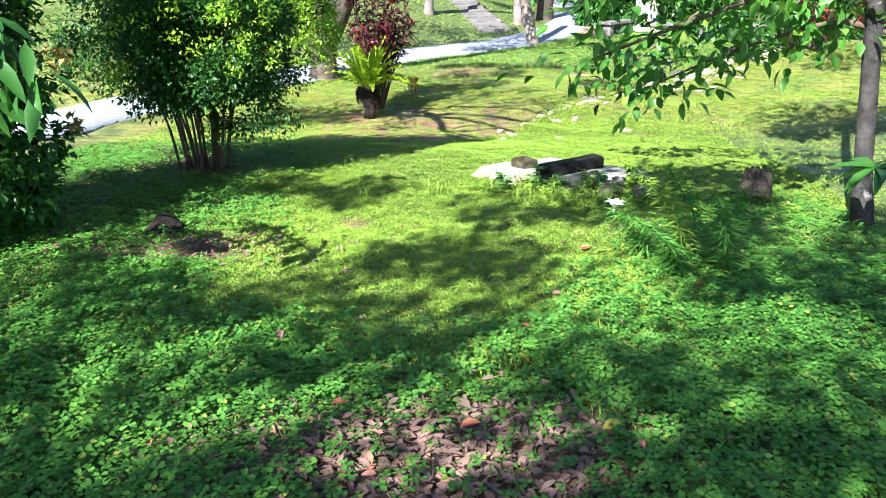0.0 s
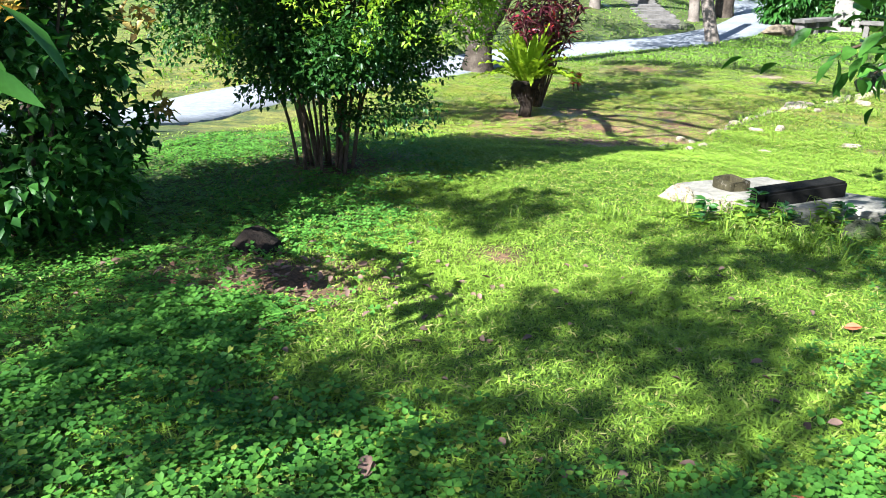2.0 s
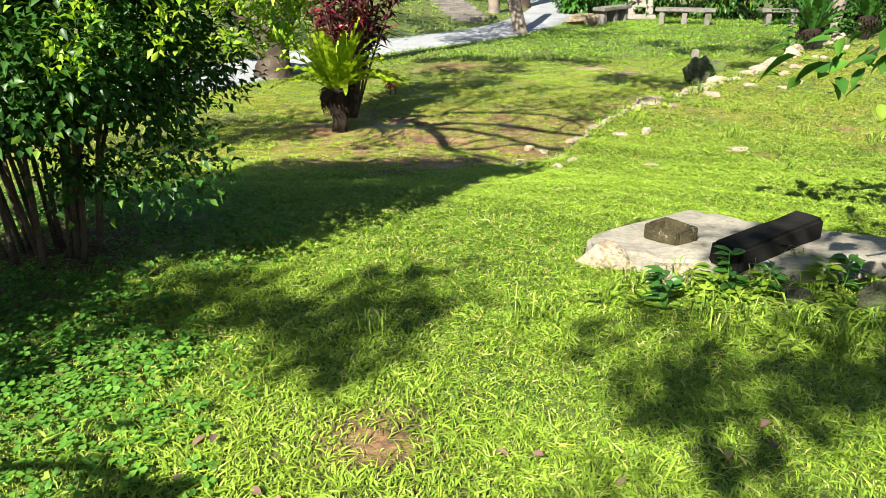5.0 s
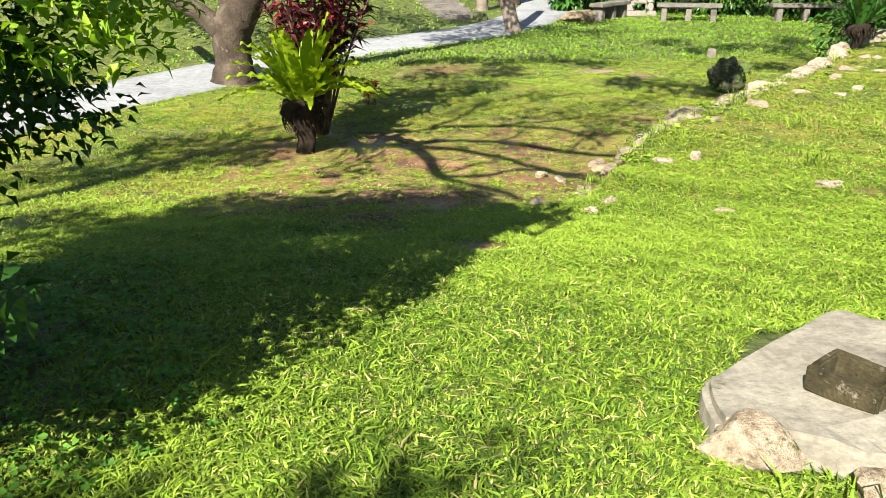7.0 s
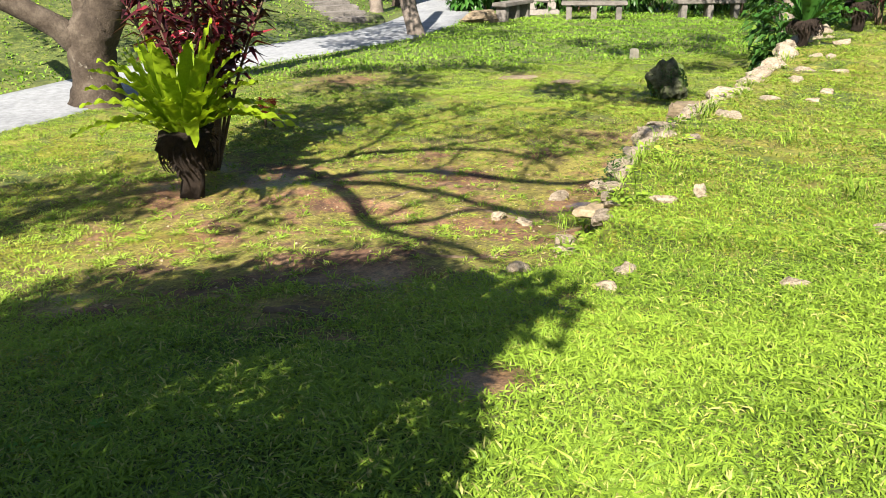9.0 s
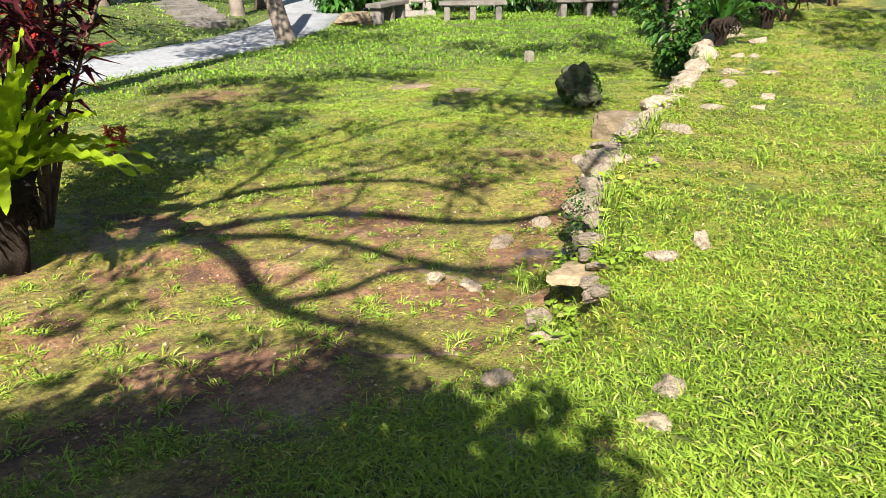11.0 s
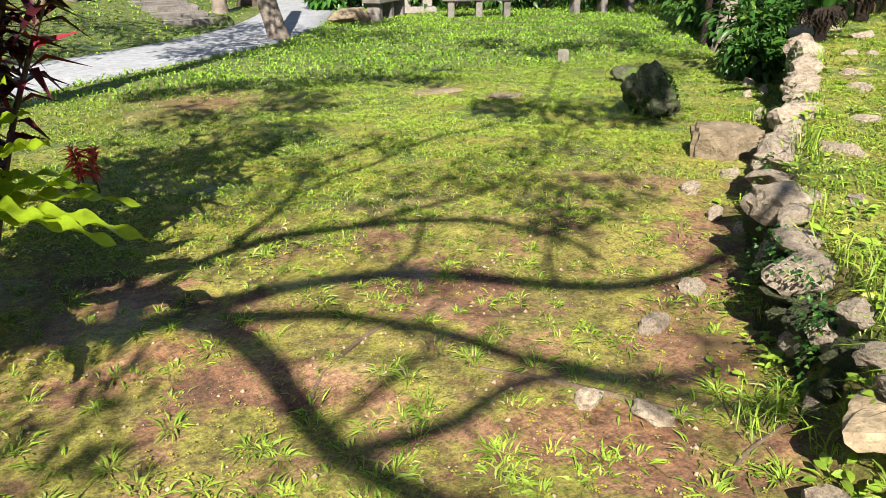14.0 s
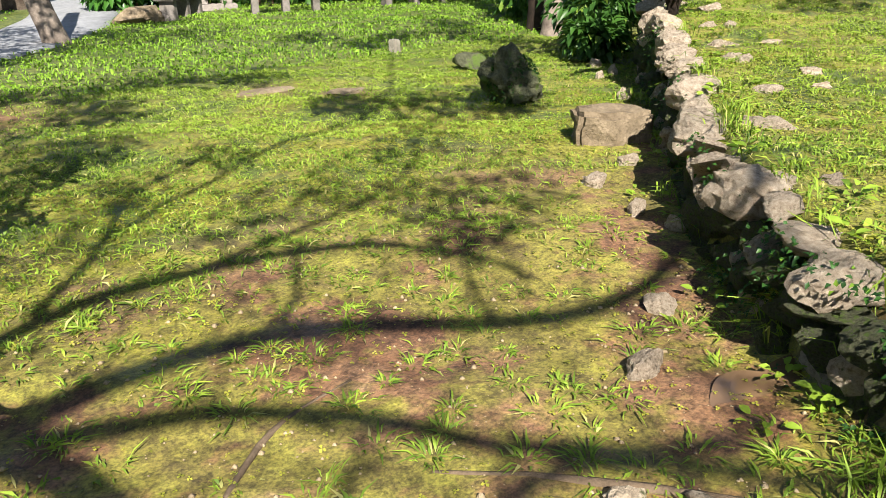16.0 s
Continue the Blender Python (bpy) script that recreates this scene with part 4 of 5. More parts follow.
def shade_tree():
    """The tall tree left of the walk whose bare limbs shade the lower lawn."""
    t = world_thing("tree", "tall spreading tree with bare limbs beside the lawn", "tree")
    fork = cast(-0.5, 12.25, 4.5)
    bx, by = -4.9, 7.2
    limbs("trunk", [[(bx, by, gz(bx, by) - 0.1, 0.17), (bx, by, 0.3, 0.12), (*cast(-2.95, 10.9, 2.9), 0.08), (*cast(-2.2, 12.15, 3.9), 0.06), (*cast(-1.2, 12.45, 4.4), 0.06), (*fork, 0.065)]], M_BARK, t, segs=12)
    # each limb: the spot on the ground under its shadow, its height there and its thickness
    br = [
        [(-0.3, 12.28, 4.6, 0.075), (-0.13, 12.1, 4.7, 0.075), (-0.03, 11.74, 4.9, 0.072), (-0.01, 11.35, 5.1, 0.068), (0.02, 11.05, 5.25, 0.062), (0.14, 10.75, 5.4, 0.05), (0.36, 10.46, 5.6, 0.045), (0.46, 10.3, 5.7, 0.04), (0.47, 10.0, 5.8, 0.03), (0.6, 9.75, 5.9, 0.018)],
        [(0.02, 11.06, 5.25, 0.045), (0.27, 11.04, 5.3, 0.042), (0.45, 11.06, 5.4, 0.04), (0.64, 11.16, 5.5, 0.034), (0.87, 11.14, 5.6, 0.03), (1.02, 11.0, 5.7, 0.028), (1.14, 10.8, 5.8, 0.025), (1.28, 10.55, 5.9, 0.018)],
        [(-0.55, 12.2, 4.5, 0.085), (-0.2, 12.3, 4.65, 0.07), (0.12, 12.32, 4.8, 0.062), (0.45, 12.35, 4.95, 0.058), (0.7, 12.31, 5.1, 0.056), (1.01, 12.11, 5.3, 0.054), (1.29, 11.86, 5.5, 0.052), (1.55, 11.71, 5.7, 0.05), (1.87, 11.67, 5.9, 0.045), (2.22, 11.76, 6.1, 0.04), (2.6, 12.0, 6.3, 0.028)],
        [(-0.5, 12.35, 4.55, 0.07), (-0.17, 12.83, 4.8, 0.06), (0.06, 12.96, 5.0, 0.055), (0.35, 13.01, 5.2, 0.052), (0.7, 13.01, 5.4, 0.048), (1.11, 12.92, 5.6, 0.042), (1.45, 12.67, 5.8, 0.036), (1.63, 12.33, 6.0, 0.028), (1.66, 12.03, 6.1, 0.018)],
        [(-0.2, 12.25, 4.65, 0.05), (-0.04, 12.14, 4.75, 0.048), (0.31, 11.99, 4.95, 0.045), (0.57, 11.73, 5.15, 0.042), (0.7, 11.5, 5.3, 0.04), (0.78, 11.31, 5.4, 0.038), (0.94, 11.18, 5.5, 0.035), (1.07, 11.03, 5.6, 0.03), (1.31, 10.91, 5.7, 0.024), (1.6, 10.95, 5.8, 0.015)],
        [(1.1, 12.9, 5.6, 0.022), (0.95, 12.6, 5.4, 0.022), (0.81, 12.43, 5.25, 0.022), (0.68, 12.3, 5.1, 0.022)],
        [(0.0, 11.2, 5.2, 0.02), (0.21, 11.32, 5.3, 0.022), (0.42, 11.44, 5.35, 0.022), (0.58, 11.6, 5.25, 0.022)],
        [(1.29, 11.86, 5.5, 0.02), (1.45, 12.2, 5.7, 0.018), (1.8, 12.6, 5.9, 0.015), (2.0, 12.9, 6.1, 0.012)],
        [(0.06, 12.96, 5.0, 0.035), (0.55, 13.6, 5.4, 0.03), (0.9, 14.3, 5.8, 0.025), (1.56, 14.68, 6.2, 0.018)],
        [(0.7, 13.01, 5.4, 0.03), (1.38, 13.16, 5.8, 0.026), (2.1, 13.4, 6.1, 0.02), (2.9, 14.3, 6.5, 0.014)],
        [(-0.5, 12.35, 4.55, 0.055), (-0.3, 13.4, 5.2, 0.04), (0.1, 14.8, 6.0, 0.03), (1.2, 16.6, 7.0, 0.025), (1.8, 17.5, 7.4, 0.02)],
        [(0.55, 13.6, 5.4, 0.03), (1.9, 14.6, 6.4, 0.025), (3.2, 15.0, 6.8, 0.02), (5.2, 17.8, 7.6, 0.015)],
        [(2.22, 11.76, 6.1, 0.022), (2.0, 11.5, 6.1, 0.018), (1.9, 11.2, 6.2, 0.012)],
    ]
    for b in br:
        limbs("limb", [[(*cast(x, y, h), r * 0.8) for x, y, h, r in b]], M_BARK, t, segs=7)
    twigs = []
    for b in br:
        for x, y, h, r in b[2:]:
            for _ in range(1 if r > 0.03 else 2):
                a, k = RNG.random() * 6.3, 0.25 + 0.5 * RNG.random()
                p = np.array(cast(x + RNG.normal() * 0.03, y + RNG.normal() * 0.03, h))
                q = p + [k * math.cos(a), k * math.sin(a), 0.3 * k]
                twigs.append([(*p, min(0.011, r * 0.5)), (*((p + q) / 2 + RNG.normal(size=3) * 0.05), 0.007), (*q, 0.003)])
    limbs("twigs", twigs, M_BARK, t, segs=5)["kind"] = "stuff"
    tips = np.array([c[-1][:3] for c in twigs])
    tips = np.repeat(tips, 3, 0) + RNG.normal(size=(len(tips) * 3, 3)) * 0.06
    leaf_mesh("twig_leaves", tips, RNG.normal(size=tips.shape), 0.08, 0.04, M_TREE, t)
    spots = [(0.9, 17.7), (1.6, 17.5), (2.3, 17.6), (3.0, 17.3), (0.2, 17.6), (-0.3, 14.6), (0.3, 14.9), (0.9, 15.3), (3.4, 15.0), (3.0, 15.4), (3.8, 14.5), (4.2, 14.9),
             (5.3, 18.4), (6.0, 18.7), (6.7, 18.2), (5.0, 19.4), (7.4, 19.3), (6.6, 17.2), (5.6, 16.4), (7.2, 14.2), (8.0, 14.6), (6.7, 13.5), (7.6, 13.4), (1.4, 16.5), (0.4, 16.4), (-2.7, 11.7), (-2.1, 12.0), (-1.6, 12.2), (-3.3, 11.6), (-2.6, 12.5), (-1.9, 12.7)]
    crown(t, [cast(x, y, 6.2 + 0.8 * RNG.random()) for x, y in spots], 6200, 0.13, M_TREE, (0.42, 0.42, 0.25))
    thin = [(1.7, 13.7), (1.9, 13.25), (2.05, 12.8), (2.7, 13.3), (1.2, 13.5), (0.6, 14.1), (1.5, 14.6), (2.9, 14.3), (0.2, 13.5), (2.4, 14.0), (1.75, 12.5), (0.9, 14.4), (2.3, 12.9), (-0.2, 15.8), (0.5, 15.8)]
    crown(t, [cast(x, y, 6.0 + 0.8 * RNG.random()) for x, y in thin], 800, 0.11, M_TREE, (0.36, 0.36, 0.22), "sparse_crown")
    dense = [(-0.95, 12.9), (-0.6, 12.7), (-0.35, 12.62), (-0.75, 12.35), (-0.62, 11.95), (-0.65, 11.6), (-0.75, 11.35), (-1.3, 12.6), (-1.7, 12.3), (-1.5, 11.9), (-0.9, 13.3), (-0.4, 13.1)]
    crown(t, [cast(x, y, 4.4 + 0.6 * RNG.random()) for x, y in dense], 420, 0.11, M_TREE, (0.24, 0.24, 0.16), "fork_crown")
    low = [(-2.3, 9.6), (-1.8, 9.9), (-1.3, 9.95), (-0.8, 9.9), (-0.3, 9.75), (0.1, 9.45), (-1.6, 9.5), (-0.6, 9.4), (-2.6, 10.0), (0.25, 9.2), (0.3, 9.55), (-0.1, 9.0), (-1.1, 10.4), (-1.6, 10.45), (-1.45, 8.0), (-1.3, 7.75), (-1.55, 8.4), (-1.25, 8.95), (-1.7, 7.7)]
    crown(t, [cast(x, y - 0.2, 3.6 + 0.5 * RNG.random()) for x, y in low], 4300, 0.11, M_TREE, (0.36, 0.34, 0.2), "low_crown")
    return t


shade_tree()


def start_tree():
    """The tree behind the walk's start that shades the first metres."""
    t = world_thing("tree", "large leafy tree behind the walk's first steps", "tree")
    hub = cast(-1.0, 1.5, 7.0)
    limbs("trunk", [[(hub[0], hub[1], gz(hub[0], hub[1]) - 0.1, 0.34), (hub[0], hub[1], 3.0, 0.27), (*hub, 0.18)]], M_BARK, t, segs=12)
    spots = []
    rg = random.Random(11)
    for ix in range(22):
        for iy in range(21):
            x, y = -4.6 + ix * 0.42 + rg.uniform(-0.15, 0.15), -1.8 + iy * 0.42 + rg.uniform(-0.15, 0.15)
            edge = 4.4 + 0.3 * math.sin(x * 2.1)
            shade = y < edge and not (0.5 < x < 1.45 and y > 3.15)
            shade = shade and not (-2.2 < x < -1.0 and 3.9 < y < 4.75)
            shade = shade or (x < -1.95 and y < 6.3) or math.hypot(x - 0.05, y - 5.1) < 0.3 or math.hypot(x + 1.5, y - 4.75) < 0.25
            shade = shade or (x > 1.45 and y < 5.6) or (0.25 < x < 0.65 and 5.2 < y < 6.2) or (abs(x + 0.62) < 0.33 and abs(y - 6.1) < 0.27) or (1.3 < x < 2.6 and 7.2 < y < 7.9) or (1.65 < x < 2.7 and 5.6 < y < 7.0) or (-0.45 < x < 0.4 and 3.9 < y < 4.6) or (0.4 < x < 1.75 and 5.25 < y < 6.0) or (1.1 < x < 1.7 and 6.0 <= y < 6.6) or math.hypot(x + 1.35, y - 6.2) < 0.24
            shade = shade and math.hypot(x - 0.08, y - 2.25) > 0.26 and math.hypot(x + 0.62, y - 2.5) > 0.2
            if shade and rg.random() < (0.9 if y < 3.2 and x < 1.2 else 0.8 if x > 1.2 or y > 5.0 else 0.66):
                spots.append((x, y))
    for k in range(0, len(spots), 24):
        x, y = spots[k]
        c = cast(x, y, 7.2)
        limbs("limb", [[(*hub, 0.05), ((hub[0] + c[0]) / 2, (hub[1] + c[1]) / 2, max(hub[2], c[2]) + 0.3, 0.022), (*c, 0.01)]], M_BARK, t, segs=6)
    crown(t, [cast(x, y, 6.8 + 0.8 * rg.random()) for x, y in spots], 30000, 0.14, M_TREE, (0.27, 0.27, 0.18))
    return t


start_tree()


def leaning_tree():
    """The broad grey tree beside the path."""
    t = world_thing("tree", "broad grey-barked tree with a low fork beside the path", "tree")
    x, y = -2.45, 16.0
    z = gz(x, y)
    limbs("trunk", [[(x, y, z - 0.1, 0.4), (x + 0.01, y, z + 0.06, 0.3), (x + 0.02, y, z + 0.3, 0.25), (x + 0.03, y, z + 0.6, 0.25), (x + 0.08, y, z + 0.85, 0.27), (x + 0.16, y, z + 1.0, 0.2)]], M_BARK, t, segs=18)
    limbs("limb", [[(x + 0.06, y, z + 0.65, 0.2), (x + 0.2, y + 0.03, z + 0.95, 0.24), (x + 0.4, y, z + 1.35, 0.23), (x + 0.8, y - 0.1, z + 2.3, 0.17), (x + 1.6, y, z + 4.0, 0.09)]], M_BARK, t, segs=16)
    limbs("limb", [[(x + 0.0, y, z + 0.6, 0.16), (x - 0.3, y - 0.05, z + 0.93, 0.13), (x - 0.85, y - 0.1, z + 1.25, 0.11), (x - 1.6, y, z + 1.75, 0.1), (x - 2.8, y + 0.2, z + 2.9, 0.07)]], M_BARK, t, segs=14)
    limbs("limb", [[(x + 0.05, y + 0.08, z + 0.8, 0.14), (x - 0.02, y + 0.2, z + 1.3, 0.13), (x - 0.1, y + 0.5, z + 2.8, 0.09)]], M_BARK, t, segs=10)
    cs = [(x + a, y + b, z + c) for a, b, c in ((2, 0, 4.8), (1.2, 0.8, 5.2), (0.2, 1, 5.0), (-1, 0.5, 4.6), (-2.6, 0.2, 4.0), (-1.8, 1.5, 4.8), (0.5, -1, 5.3), (2.6, 1.0, 5.2), (3.2, -0.4, 5.6), (1.6, 2, 5.6), (-3.4, 0.8, 4.2), (0.8, 2.6, 5.6), (3.6, 1.6, 5.8), (-0.4, 2.2, 5.2))]
    crown(t, cs, 7000, 0.13, M_TREE, (0.8, 0.8, 0.45))
    return t


leaning_tree()


def trunk_only(name, pts, mat, label, category, crown_at=None, leaves=2500, group="", leaf=0.16):
    t = world_thing(name, label, category, group)
    limbs("trunk", [pts], mat, t, segs=12)
    if crown_at:
        crown(t, crown_at, leaves, leaf, M_TREE, (1.0, 1.0, 0.7))
    return t


def upright(x, y, r, h, lx=0.0, ly=0.0):
    z = gz(x, y)
    return [(x, y, z - 0.1, r * 1.35), (x + lx * 0.08, y + ly * 0.08, z + 0.25, r), (x + lx * 0.5, y + ly * 0.5, z + h / 2, r * 0.9), (x + lx, y + ly, z + h, r * 0.75)]


trunk_only("palm", upright(2.5, 21.65, 0.15, 4.5, -1.1, 0.3), M_PALM, "leaning grey palm trunk on the path's edge", "palm tree")
trunk_only("tree", upright(7.37, 17.2, 0.12, 4.5, 0.5, 0.2), M_PALM, "slim pale-barked tree at the lawn's shaded end", "tree", [(7.9, 17.4, 3.6), (8.6, 18.0, 4.0), (7.2, 18.2, 4.2), (8.4, 16.8, 3.8), (9.2, 17.4, 3.6)], 3000)
trunk_only("tree", upright(7.75, 17.75, 0.16, 3.6, 0.2, 0.3), M_FIBRE, "dark trunk standing in the shade behind the pale one", "tree")
trunk_only("tree", upright(-0.45, 25.1, 0.14, 5, 0.1, 0.0), M_PALM, "straight pale trunk at the foot of the bank", "tree", [(-0.4, 25, 5.5), (0.6, 25.6, 5.8), (-1.4, 25.4, 5.6)], 1800, "trees on the bank")
trunk_only("tree", upright(2.6, 27.5, 0.16, 5, -0.2, 0.0), M_PALM, "pale trunk on the grass bank", "tree", [(2.6, 27.5, 6.2), (3.4, 28, 6.6), (1.6, 28.2, 6.4)], 1800, "trees on the bank")
trunk_only("tree", upright(3.7, 29.5, 0.3, 5, 0.3, 0.0), M_BARK, "thick dark-barked tree above the path's bend", "tree", [(3.7, 29.5, 5.0), (4.6, 30, 5.4), (3, 30.4, 5.2), (5.2, 29.4, 4.6)], 2600, "trees on the bank")
trunk_only("tree", upright(-7.5, 24.5, 0.16, 5, 0.2, 0.0), M_BARK, "slender tree on the far lawn", "tree", [(-7.5, 24.5, 4.6), (-6.6, 25, 5.0), (-8.4, 25.2, 4.8)], 1800, "trees on the bank")


# ---------- benches and stones at the lawn's end ----------
def block(w, d, h, edge=0.015, lump=0.004, seed=1, z=0.0):
    return prism([(-w / 2, -d / 2), (w / 2, -d / 2), (w / 2, d / 2), (-w / 2, d / 2)], z, z + h, edge, lump, seed)


def bench(x, y, turn, length, label, legs=3):
    b = thing("stone_bench", x, y, gz(x, y) - 0.02, label, "bench", "benches at the lawn's end", turn=turn)
    part("seat", block(length, 0.38, 0.09, 0.015, 0.006, 3, 0.34), M_BENCH, b)
    for k in range(legs):
        leg = part("leg", block(0.13, 0.28, 0.36, 0.012, 0.005, 5 + k, -0.02), M_BENCH, b)
        leg.location.x = (k / (legs - 1) - 0.5) * length * 0.76
    return b


bench(5.4, 24.5, 42, 1.35, "weathered grey stone bench seen end-on on the lawn")
bench(7.12, 23.75, -22, 1.5, "weathered grey stone bench in front of dark bushes")
bench(9.7, 23.1, -12, 1.6, "weathered grey stone bench under overhanging bushes")
rock("boulder", 4.55, 24.25, (0.5, 0.3, 0.2), M_ROCK, 71, "low pale boulder with dry grass beside the bench", "boulder", flat=0.3, sink=0.12, rough=0.3)


def monument():
    m = thing("stone_monument", 6.5, 25.55, gz(6.5, 25.55), "pale granite monument on a stepped base", "monument", turn=-15)
    part("base", block(0.85, 0.5, 0.16, 0.02, 0.004, 2, -0.03), M_MONUMENT, m)
    for k in (-1, 1):
        f = part("foot", block(0.2, 0.34, 0.2, 0.02, 0.004, 4, 0.12), M_MONUMENT, m)
        f.location.x = 0.24 * k
    part("tablet", block(0.72, 0.2, 1.1, 0.03, 0.004, 6, 0.3), M_MONUMENT, m)


monument()


def stair():
    s = thing("garden_steps", 1.5, 24.8, gz(1.5, 24.8), "rough stone steps climbing the grass bank", "steps")
    for k in range(12):
        u = k / 11
        x, y = 1.55 - 1.3 * u, 24.9 + 5.2 * u
        st = part("step", block(1.1, 0.42, 0.2, 0.03, 0.02, 10 + k), M_BENCH, s)
        st.matrix_parent_inverse = s.matrix_world.inverted()
        st.matrix_basis = pose(x, y, gz(x, y) - 0.08, 0, 0, 12 + 4 * math.sin(k * 3))
    for k in range(10):
        u = k / 9
        x, y = 2.15 - 1.2 * u, 24.8 + 5.0 * u
        st = stone_mesh("edge_stone", (0.22, 0.2, 0.16), M_DARKROCK, 300 + k, s, 0.35)
        st.matrix_parent_inverse = s.matrix_world.inverted()
        st.matrix_basis = pose(x, y, gz(x, y) + 0.05, 0, 0, 50 * k)


stair()


# ---------- thickets that close the place ----------
def thicket(name, centres, n, leaf, label, mat=M_DARKFOL, size=(0.9, 0.7, 0.7), category="bushes"):
    t = world_thing(name, label, category)
    x, y, _ = centres[0]
    for cx, cy, h in centres:
        limbs("stem", [[(cx, cy, gz(cx, cy) - 0.05, 0.03), (cx + 0.1, cy, gz(cx, cy) + h, 0.015)]], M_TWIG, t, segs=5)
    crown(t, [(cx, cy, gz(cx, cy) + h) for cx, cy, h in centres], n, leaf, mat, size, "leaves")
    return t


rg = random.Random(21)
thicket("bushes", [(6.9 + k * 0.55 + rg.uniform(-0.2, 0.2), 25.6 - k * 0.16 + rg.uniform(-0.3, 0.6), 0.5 + 0.7 * (k % 3)) for k in range(18)], 14000, 0.2, "dark leafy bushes behind the benches")
thicket("bushes", [(5.0 + k * 0.4, 27.2 + rg.uniform(-0.4, 0.8), 0.5 + 0.6 * (k % 3)) for k in range(9)], 6000, 0.24, "light green bushes behind the monument", M_BROAD)
thicket("bushes", [(8.6 + k * 0.65 + rg.uniform(-0.3, 0.3), 18.7 + k * 0.12 + rg.uniform(-0.8, 0.8), 0.5 + 0.7 * (k % 3)) for k in range(18)], 12000, 0.18, "dark shady bushes at the terrace's end")
thicket("bushes", [(5.9 + k * 0.5 + rg.uniform(-0.2, 0.2), 15.2 + k * 0.35 + rg.uniform(-0.3, 0.3), 0.25 + 0.3 * (k % 2)) for k in range(9)], 5000, 0.13, "low dark bushes along the wall's far end", M_DARKFOL, (0.45, 0.4, 0.3))
thicket("bushes", [(12 + k * 1.3, 12 + k * 1.2 + rg.uniform(-1, 1), 0.8 + 0.9 * (k % 3)) for k in range(10)], 6000, 0.25, "bushes beyond the terrace", M_DARKFOL, (1.3, 1.2, 1.0))
thicket("woods", [(-26 + k * 2.4 + rg.uniform(-1, 1), 41 + rg.uniform(-3, 3), 1.5 + 2.2 * (k % 4)) for k in range(28)], 15000, 0.6, "dense green woods behind the lawn and bank", M_TREE, (2.4, 2.2, 1.8), "woods")
thicket("woods", [(-24 + rg.uniform(-3, 3), 2 + k * 2.6, 1.5 + 2.2 * (k % 4)) for k in range(16)], 7000, 0.6, "dense green woods beyond the far lawn", M_TREE, (2.4, 2.2, 1.8), "woods")
thicket("woods", [(16 + k * 1.0 + rg.uniform(-1, 1), 20 + 1.1 * k + rg.uniform(-2, 2), 1.2 + 1.8 * (k % 4)) for k in range(18)], 9000, 0.45, "dark woods behind the benches and terrace", M_DARKFOL, (1.9, 1.9, 1.5), "woods")
nest_fern(5.25, 13.95, 0.3, 0.8, 20, "dark green bird's nest fern at the head of the wall", M_BROAD)
nest_fern(6.3, 14.4, 0.35, 0.85, 18, "broad-leaved fern in the shade by the wall", M_BROAD)
cordyline(6.9, 14.7, "brown-red cordyline in the shade at the terrace's edge", 5, 0.9, 0.35)
cordyline(8.2, 15.2, "brown-red cordyline among dark bushes", 5, 0.9, 0.35)


